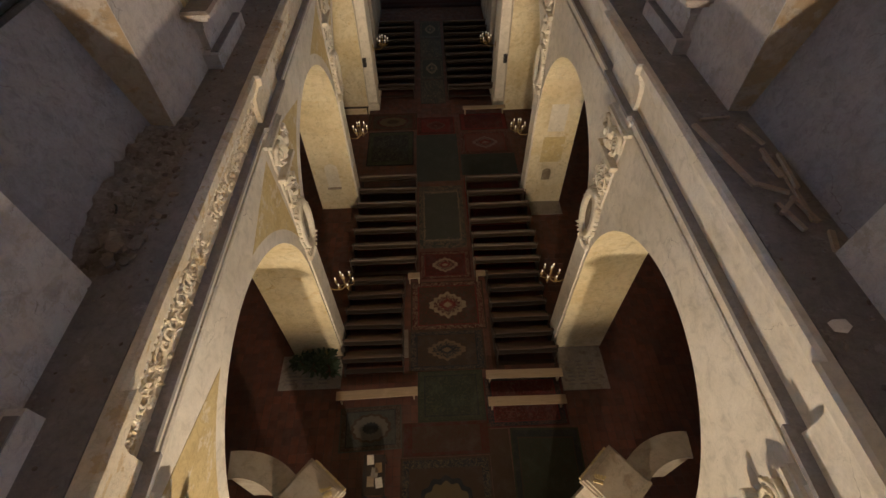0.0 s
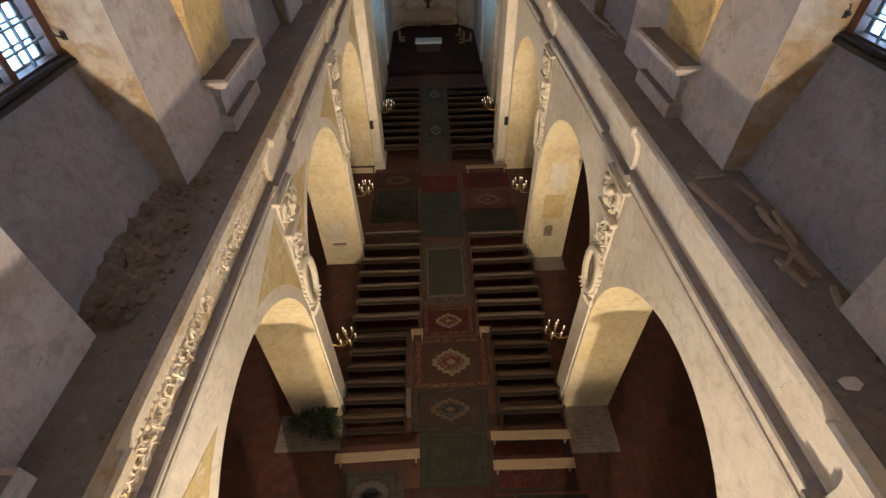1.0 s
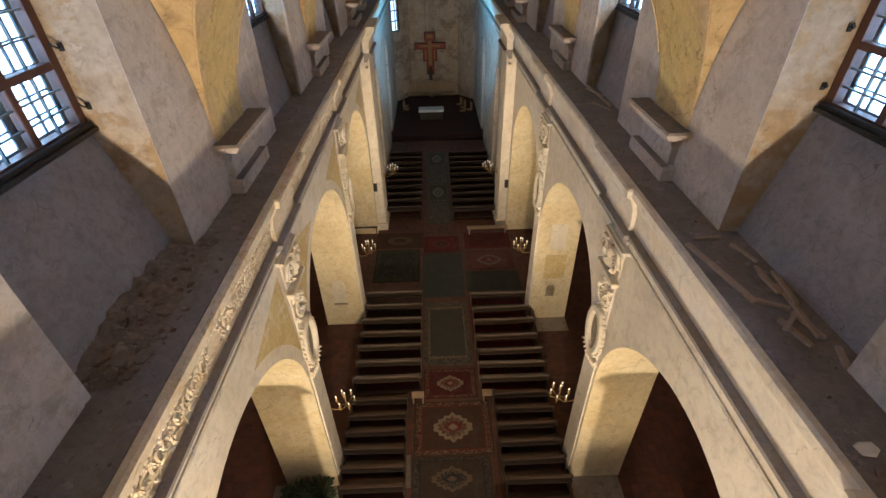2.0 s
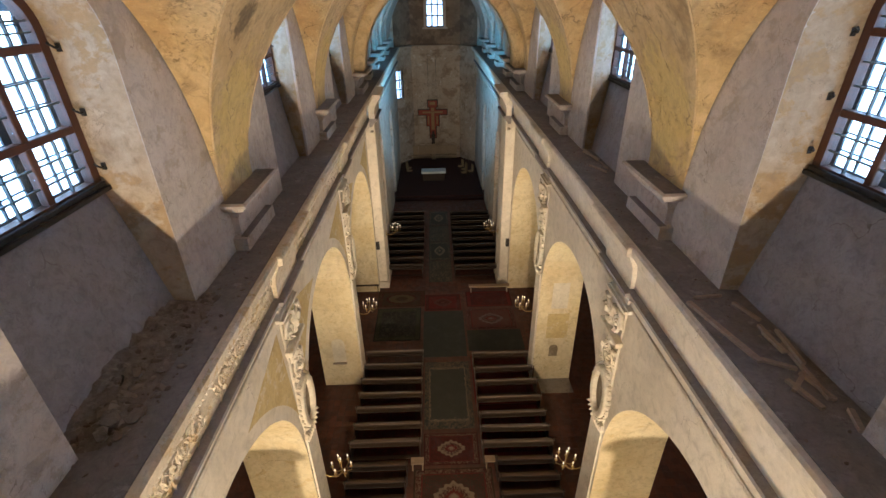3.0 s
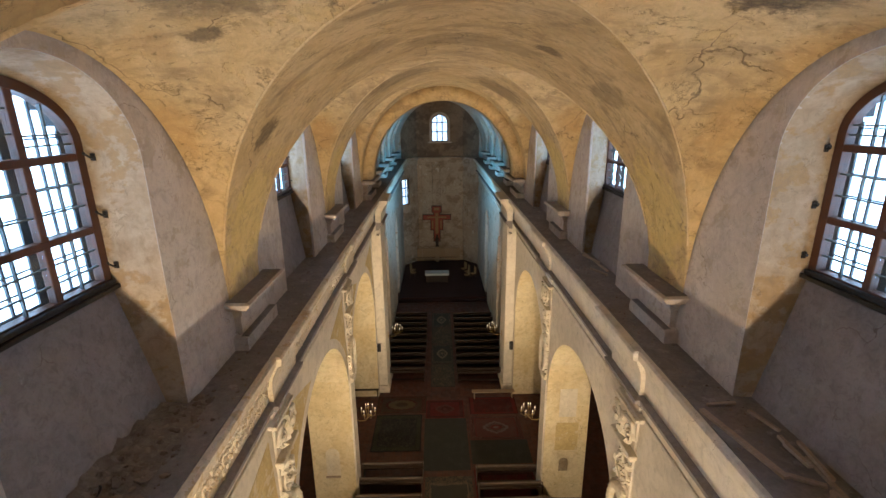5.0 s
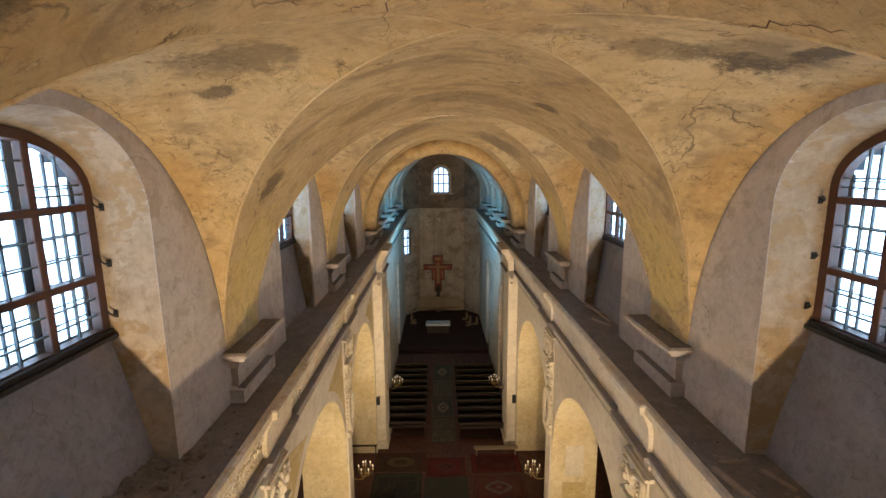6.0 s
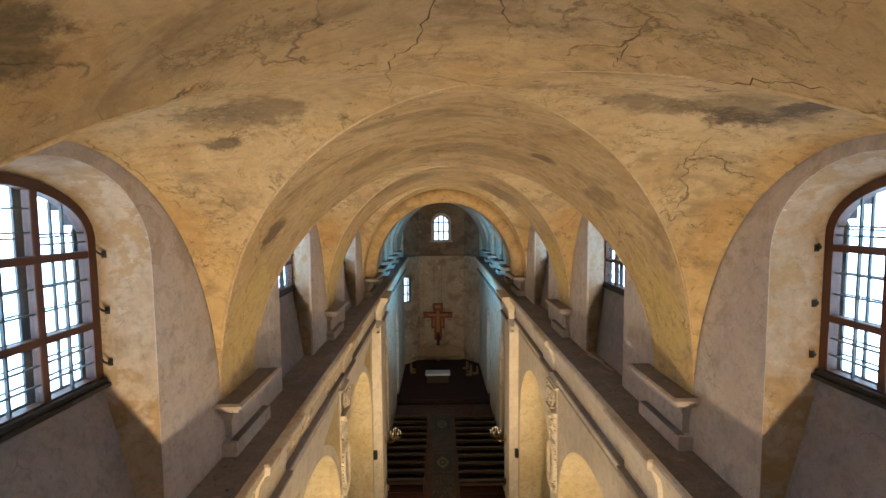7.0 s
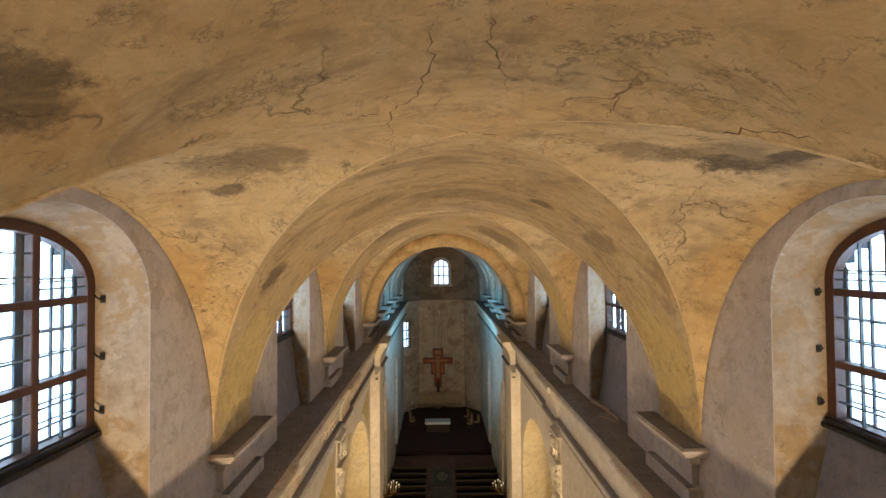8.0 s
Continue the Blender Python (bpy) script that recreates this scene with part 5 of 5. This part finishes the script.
# yellow painted spandrel panels on the north wall, set back between pale bands
for k in (0, 1, 2):
    for q in (-1, 1):
        yc = CY + B * k
        bm = bmesh.new()
        pts = []
        for j in range(13):
            a = math.radians(22 + 50 * j / 12)
            pts.append((yc + q * 4.02 * math.cos(a), 5.5 + 4.04 * math.sin(a)))
        pts = [p for p in pts if p[1] < 9.85]
        pts.append((yc + q * 3.5, 9.95))
        front = [bm.verts.new((-(WX - 0.006), y, z)) for y, z in pts]
        bm.faces.new(front)
        e = bmesh.ops.extrude_face_region(bm, geom=bm.faces[:])
        for v in [g for g in e["geom"] if isinstance(g, bmesh.types.BMVert)]:
            v.co.x = -(WX + 0.02)
        structure(f"spandrel_panel_{k + 1}{'a' if q < 0 else 'b'}", bm, M_YELLOW, "faded yellow painted panel beside the arch", "panel")

# ---- ledges: rubble, laths, paper ----
rub = thing("rubble_heap", "brown heap of broken plaster and dust against the apron", "rubble", "", "stuff")
rnd = random.Random(8)
bm = bmesh.new()
ny, nx = 60, 16
gr = []
for j in range(ny + 1):
    y = 1.7 + 3.3 * j / ny
    row = []
    for i in range(nx + 1):
        t = i / nx
        x = -4.80 + 0.72 * t
        e = max(0.0, math.sin(math.pi * j / ny)) ** 0.6
        h = e * (1 - t) ** 1.2 * 0.26 + 0.09 * e * (1 - t) * (noise.noise((x * 6, y * 5, 0)) + 0.6 * noise.noise((x * 17, y * 15, 4)))
        row.append(bm.verts.new((x, y, LZ - 0.01 + max(h, -0.005))))
    gr.append(row)
for j in range(ny):
    for i in range(nx):
        bm.faces.new((gr[j][i], gr[j][i + 1], gr[j + 1][i + 1], gr[j + 1][i]))
part("dust_heap", bm, M_RUBBLE, rub)


def lump(bm, c, r, rnd):
    res = bmesh.ops.create_icosphere(bm, subdivisions=1, radius=r)
    sc = Vector((rnd.uniform(0.6, 1.3), rnd.uniform(0.6, 1.4), rnd.uniform(0.3, 0.8)))
    rot = Euler((rnd.uniform(-0.6, 0.6), rnd.uniform(-0.6, 0.6), rnd.uniform(0, 6))).to_matrix()
    for v in res["verts"]:
        q = v.co * rnd.uniform(0.8, 1.15)
        v.co = Vector(c) + rot @ Vector((q.x * sc.x, q.y * sc.y, q.z * sc.z))


bm = bmesh.new()
for k in range(900):
    y = 1.75 + 3.15 * rnd.betavariate(1.6, 1.6)
    x = -4.72 + abs(rnd.gauss(0, 0.25))
    if x > -3.75:
        continue
    lump(bm, (x, y, LZ + 0.16 * max(0, 1 - (x + 4.8) / 0.6) * max(0, math.sin(math.pi * (y - 1.7) / 3.3))), 0.012 + 0.075 * rnd.random() ** 2.2, rnd)
part("fragments", bm, M_FRAG, rub)
for y, x, r in ((3.55, -4.56, 0.12), (2.25, -4.45, 0.13), (1.95, -4.35, 0.11), (2.1, -4.25, 0.10)):
    bm = bmesh.new()
    lump(bm, (0, 0, 0), r, rnd)
    o = tagged(part("plaster_lump", bm, M_FRAG), "grey angular lump of fallen plaster on the ledge", "debris", "fallen lumps")
    o.matrix_basis = pose(x, y, LZ + 0.07)
for x, y, a, w, l in ((-4.33, 2.12, 20, 0.20, 0.26), (-4.12, 2.2, -12, 0.17, 0.24), (-4.3, 1.86, 50, 0.14, 0.2), (-4.15, 1.9, 8, 0.10, 0.13), (-4.42, 2.85, 35, 0.12, 0.2), (-4.2, 2.95, 70, 0.10, 0.16), (-4.5, 4.3, 15, 0.1, 0.16)):
    bm = bmesh.new()
    rim = [(w * q * (1 + rnd.uniform(-0.25, 0.1)), l * e * (1 + rnd.uniform(-0.2, 0.1))) for q, e in ((-0.5, -0.45), (0.1, -0.55), (0.52, -0.3), (0.45, 0.4), (0.0, 0.52), (-0.48, 0.42))]
    bm.faces.new([bm.verts.new((x0, y0, 0.0)) for x0, y0 in rim])
    e = bmesh.ops.extrude_face_region(bm, geom=bm.faces[:])
    for v in [g for g in e["geom"] if isinstance(g, bmesh.types.BMVert)]:
        v.co.z += 0.035
    bmesh.ops.bevel(bm, geom=bm.edges[:], offset=0.006, segments=1, affect="EDGES")
    tagged(part("plaster_plate", bm, M_RUBBLE), "flat broken plate of fallen plaster on the ledge", "debris", "fallen plates").matrix_basis = pose(x, y, LZ + 0.25 * max(0.0, (-x - 4.08) / 0.72) + 0.012, 3, 14, a)
bm = bmesh.new()
tube(bm, [(-4.62 + 0.09 * math.cos(q), 2.7 + 0.12 * math.sin(q), LZ + 0.12 + 0.02 * math.sin(q * 2)) for q in [0.35 * k for k in range(19)]], 0.014, 6)
tagged(part("cable_coil", bm, M_IRON, None, "", True), "short coil of dark cable in the rubble", "cable")
for side, n, seed in ((-1, 260, 3), (1, 220, 4)):
    rr = random.Random(seed)
    bm = bmesh.new()
    for k in range(n):
        lump(bm, (side * rr.uniform(3.75, 4.45), rr.uniform(-1, 22), LZ + 0.006), rr.uniform(0.01, 0.04), rr)
    tagged(part("ledge_crumbs", bm, M_FRAG), "scattered crumbs of plaster along the ledge", "debris", "", "stuff")

LATHS = ((3.73, 4.27, 4.03, 2.84, 0.075), (3.88, 4.39, 4.36, 4.43, 0.04), (4.06, 2.89, 4.42, 2.69, 0.05), (4.44, 4.23, 4.58, 3.74, 0.045), (4.49, 3.63, 4.47, 3.14, 0.05),
         (4.40, 3.4, 4.42, 2.96, 0.06), (4.56, 3.2, 4.46, 2.15, 0.05), (4.62, 3.44, 4.52, 2.73, 0.05), (4.41, 2.62, 4.52, 2.14, 0.045), (4.15, 2.5, 4.27, 2.01, 0.06), (4.36, 2.52, 4.06, 2.26, 0.05),
         (4.58, 1.99, 4.46, 1.66, 0.06), (4.5, 12.9, 4.62, 10.9, 0.05), (4.35, 12.4, 4.6, 11.6, 0.05), (4.2, 11.2, 4.5, 10.6, 0.05))
for i, (x0, y0, x1, y1, wd) in enumerate(LATHS):
    bm = bmesh.new()
    L = math.hypot(x1 - x0, y1 - y0)
    box(bm, -wd * 0.6, wd * 0.6, -L / 2, L / 2, 0, 0.05)
    bmesh.ops.bevel(bm, geom=bm.edges[:], offset=0.004, segments=1, affect="EDGES")
    o = tagged(part("wooden_lath", bm, M_LATH), "loose grey-brown wooden lath lying on the ledge", "lath", "laths on the ledge")
    o.matrix_basis = pose((x0 + x1) / 2, (y0 + y1) / 2, LZ + 0.002 + (0.052 if i in (5, 7, 10, 13) else 0.0), 0, 0, -math.degrees(math.atan2(x1 - x0, y1 - y0)))
bm = bmesh.new()
pts = [(-0.10, -0.05), (0.02, -0.09), (0.11, -0.02), (0.08, 0.07), (-0.03, 0.09), (-0.11, 0.05)]
bm.faces.new([bm.verts.new((x, y, 0.012 + 0.02 * math.sin(x * 20))) for x, y in pts])
e = bmesh.ops.extrude_face_region(bm, geom=bm.faces[:])
for v in [g for g in e["geom"] if isinstance(g, bmesh.types.BMVert)]:
    v.co.z -= 0.008
tagged(part("paper_scrap", bm, M_PAPER), "torn white scrap of paper on the ledge", "paper").matrix_basis = pose(3.92, 0.66, LZ + 0.004)

# iron hooks beside the windows
for s in (-1, 1):
    for wy in PANES[1:3]:
        for q in (-1, 1):
            for z in (14.75, 15.5, 16.3):
                hk = thing("window_hook", "rusty iron shutter hook in the window reveal", "hook", "shutter hooks")
                bm = bmesh.new()
                tube(bm, [(0, 0, 0), (0, 0.06, 0), (0.02, 0.09, 0.03), (0.05, 0.09, 0.05)], 0.014, 6)
                ball(bm, 0.05, 0.09, 0.055, 0.022)
                part("hook", bm, M_IRON, hk)
                bm = bmesh.new()
                box(bm, -0.03, 0.03, -0.01, 0.008, -0.05, 0.05)
                part("plate", bm, M_IRON, hk)
                hk.matrix_basis = pose(s * 5.06, wy + q * 1.41, z, 0, 0, 180 if q > 0 else 0)

# ---- floor by the piers ----
for s, x0, x1, y0, y1 in ((-1, -6.5, -4.15, 5.55, 6.95), (1, 4.2, 5.95, 5.1, 6.95)):
    bm = bmesh.new()
    box(bm, x0, x1, y0, y1, 0, 0.03)
    bmesh.ops.bevel(bm, geom=bm.edges[:], offset=0.01, segments=1, affect="EDGES")
    sl = tagged(part("grave_slab", bm, M_SLAB), "worn pale stone slab laid in the tile floor", "slab", "slabs by the piers")
    bm = bmesh.new()
    for k in range(7):
        for j in range(3):
            xx = x0 + 0.25 + (x1 - x0 - 0.5) * j / 3
            box(bm, xx, xx + (x1 - x0 - 0.7) / 3 * (0.6 + 0.35 * ((k * 7 + j * 3) % 5) / 5), y0 + 0.2 + 0.15 * k, y0 + 0.26 + 0.15 * k, 0.0305, 0.033)
    part("inscription_bars", bm, M_SHELF, sl, "worn illegible lines of lettering")
for s, y in ((-1, AX + B - 0.9), (1, AX + B - 0.85)):
    bm = bmesh.new()
    box(bm, min(s * 4.45, s * 6.0), max(s * 4.45, s * 6.0), y - 0.55, y + 0.42, 0.0, 0.035)
    tagged(part("floor_slab", bm, M_FLOOR if s < 0 else M_SLAB), "low floor slab before the pier foot", "slab")


def plant(seed):
    rnd = random.Random(seed)
    w = thing("potted_plant", "dark leafy potted plant on the floor by the pier", "plant", "plants by the pier")
    bm = bmesh.new()
    lathe(bm, [(0.11, 0), (0.16, 0.28), (0.18, 0.28), (0.18, 0.32), (0.15, 0.32), (0.14, 0.27)], 0, 0, 14)
    part("pot", bm, M_POT, w, "clay pot", True)
    bm = bmesh.new()
    for k in range(70):
        a, t = rnd.uniform(0, 6.28), rnd.uniform(0.2, 1.2)
        m = Matrix.Translation((0.3 * rnd.random() * math.cos(a), 0.3 * rnd.random() * math.sin(a), 0.35 + 0.45 * rnd.random())) @ Euler((0, -t + 0.6, a)).to_matrix().to_4x4()
        leaf(bm, m, rnd.uniform(0.16, 0.32), rnd.uniform(0.06, 0.1), 0.03)
    part("foliage", bm, M_LEAF, w)
    return w


for i, (x, y) in enumerate(((-5.6, 6.45), (-5.1, 6.3), (-4.65, 6.5), (-4.5, 6.1))):
    plant(40 + i).matrix_basis = pose(x, y, 0.03, 0, 0, 70 * i)

# table with papers near the loft
w = thing("side_table", "small dark table at the edge of the rugs", "table")
for nm, b in (("tabletop", (-0.35, 0.35, -0.6, 0.6, 0.72, 0.76)),) + tuple(("leg", (x - 0.03, x + 0.03, y - 0.03, y + 0.03, 0, 0.72)) for x in (-0.3, 0.3) for y in (-0.54, 0.54)):
    bm = bmesh.new()
    box(bm, *b)
    part(nm, bm, M_DARKPEW, w)
w.matrix_basis = pose(-2.62, 2.3, 0.0)
for x, y, a, mt, lb in ((-2.75, 2.75, 4, M_PAPER, "white sheet of paper on the table"), (-2.6, 2.35, -8, M_SLAB, "grey booklet on the table"), (-2.45, 2.05, 10, M_PAPER, "white folded leaflet on the table"), (-2.72, 2.1, 0, M_BENCH, "tan booklet on the table"), (-2.48, 2.5, 5, M_TAN, "brown booklet on the table")):
    bm = bmesh.new()
    box(bm, -0.11, 0.11, -0.15, 0.15, 0, 0.012)
    tagged(part("booklet", bm, mt), lb, "booklet", "papers on the table").matrix_basis = pose(x, y, 0.762, 0, 0, a)

# curved parapets of the organ loft below the camera, each ending in a pier set askew
for s in (-1, 1):
    lo = thing("loft_parapet", "grey plastered curved organ loft parapet ending in a gilt-edged pier", "parapet", "loft parapets")
    bm = bmesh.new()
    prof = [(1.30, 4.6), (1.74, 4.6), (1.74, 6.22), (1.80, 6.26), (1.80, 6.33), (1.25, 6.33), (1.25, 6.26), (1.30, 6.22)]
    arc = [math.radians(84 + 5.5 * k) for k in range(13)]
    sweep(bm, prof, [lambda d, z, a=a: (s * (4.75 + d * math.cos(a)), -0.3 + d * math.sin(a), z) for a in arc])
    part("curved_wall", bm, M_AISLE, lo)
    m = pose(s * 3.14, 0.55, 0.0, 0, 0, s * 41.5)
    bm = bmesh.new()
    obox(bm, m @ pose(0, 0, 3.08), 0.80, 0.80, 6.16)
    for k, (z0, z1) in enumerate(((6.16, 6.24), (6.24, 6.30), (6.30, 6.36), (6.36, 6.41))):
        w = (1.00, 1.06, 0.98, 0.88)[k]
        obox(bm, m @ pose(0, 0, (z0 + z1) / 2), w, w, z1 - z0)
    bmesh.ops.bevel(bm, geom=bm.edges[:], offset=0.008, segments=1, affect="EDGES")
    part("pier", bm, M_AISLE, lo)
    bm = bmesh.new()
    obox(bm, m @ pose(0, 0.55, 6.20), 0.9, 0.05, 0.07)
    for k in range(7):
        obox(bm, m @ pose(-s * (0.16 + 0.03 * k), 0.22 + 0.045 * (k % 4), 6.428, 0, 0, 25 * k), 0.09, 0.045, 0.04)
    part("gilt_moulding", bm, M_YELLOW, lo, "yellow gilt moulding and leaf ornament")

# bench by the chancel pier and painted candlesticks on its face
w = thing("kneeling_bench", "dark narrow bench against the limewashed pier", "bench")
for nm, b in (("seat", (-0.85, 0.85, -0.15, 0.15, 0.5, 0.55)), ("leg", (-0.8, -0.74, -0.13, 0.13, 0, 0.5)), ("leg", (0.74, 0.8, -0.13, 0.13, 0, 0.5))):
    bm = bmesh.new()
    box(bm, *b)
    part(nm, bm, M_DARKPEW, w)
w.matrix_basis = pose(-5.0, 23.3, 0.0)
# the painted candlesticks are built as thin solid bars before the pier
for s in (-1, 1):
    cd = thing("iron_candelabrum", "grey candelabrum painted on the pier, built as thin bars", "candelabrum", "candelabra on the chancel piers")
    bm = bmesh.new()
    tube(bm, [(0, 0, -0.75), (0, 0, 0.5)], 0.02, 6)
    tube(bm, [(-0.42, 0, 0.12), (0.42, 0, 0.12)], 0.016, 6)
    tube(bm, [(0, 0, -0.7), (-0.25, 0, -0.85), (-0.45, 0, -0.7)], 0.014, 6)
    tube(bm, [(0, 0, -0.7), (0.25, 0, -0.95)], 0.014, 6)
    part("stem", bm, M_SHELF, cd)
    for k in range(6):
        bm = bmesh.new()
        x = -0.4 + 0.16 * k
        lathe(bm, [(0.03, 0.12), (0.035, 0.16), (0.018, 0.17), (0.018, 0.38)], x, 0, 8)
        part("candle_holder", bm, M_SHELF, cd)
    cd.matrix_basis = pose(s * 4.85, 23.70, 4.1)

# worn painted panels and a blocked niche on the pier faces
for x0, x1, z0, z1, rise, mt, lb in ((4.72, 5.45, 4.3, 6.1, 0.0, M_WALL, "pale rectangular patch of newer plaster on the pier"), (4.62, 5.6, 2.6, 4.0, 0.0, M_YELLOW, "ochre rectangular patch of old paint on the pier"),
                                     (4.85, 5.25, 1.5, 2.0, 0.2, M_FADED, "small blocked round-topped niche in the pier"), (-5.4, -4.8, 1.5, 2.6, 0.3, M_STUCCO, "pale round-topped plaster panel on the pier")):
    bm = bmesh.new()
    xc, h = (x0 + x1) / 2, (x1 - x0) / 2
    pts = [(x0, z0)] + ([(x, z) for x, z in arc_pts(xc, h, z1, rise, 10)] if rise else [(x0, z1), (x1, z1)]) + [(x1, z0)]
    bm.faces.new([bm.verts.new((x, 0, z)) for x, z in pts])
    e = bmesh.ops.extrude_face_region(bm, geom=bm.faces[:])
    for v in [g for g in e["geom"] if isinstance(g, bmesh.types.BMVert)]:
        v.co.y += 0.02
    tagged(part("wall_patch", bm, mt), lb, "plaster patch", "patches on the piers", "structure").matrix_basis = pose(0, CY + B + 3.68 - 0.008, 0)
bm = bmesh.new()
box(bm, -5.45, -4.8, -0.10, 0, 1.42, 1.47)
tagged(part("pier_shelf", bm, M_LATH), "narrow brown wooden shelf on the pier", "shelf").matrix_basis = pose(0, CY + B + 3.68, 0)

# ---- floor tiles of the aisles, the nearest ones singly ----
tile = bmesh.new()
box(tile, -0.144, 0.144, -0.144, 0.144, 0.0, 0.010)
for v in tile.verts:
    if v.co.z > 0.005:
        v.co.x *= 0.975
        v.co.y *= 0.975
tile_mesh = mesh("tile", tile, M_TILE)
rnd = random.Random(77)
rest = bmesh.new()
floor = bpy.data.objects["floor"]
for s in (-1, 1):
    for j in range(62):
        for i in range(18):
            x, y = s * (4.35 + 0.3 * i), -2.0 + 0.3 * j
            near = 1.0 < y < 5.0 and i < 11
            rz, dz = rnd.uniform(-0.8, 0.8), rnd.uniform(-0.0035, 0.0015)
            if near:
                t = new("tile", tile_mesh)
                t.parent = floor
                t.matrix_basis = pose(x, y, dz, rnd.uniform(-0.5, 0.5), rnd.uniform(-0.5, 0.5), rz)
            else:
                for v in box(rest, -0.142, 0.142, -0.142, 0.142, -0.004, 0.010):
                    v.co = pose(x, y, dz, 0, 0, rz) @ v.co
o = part("tiles", rest, M_TILE, floor, "dull red square floor tiles")
tagged(o, kind="stuff")
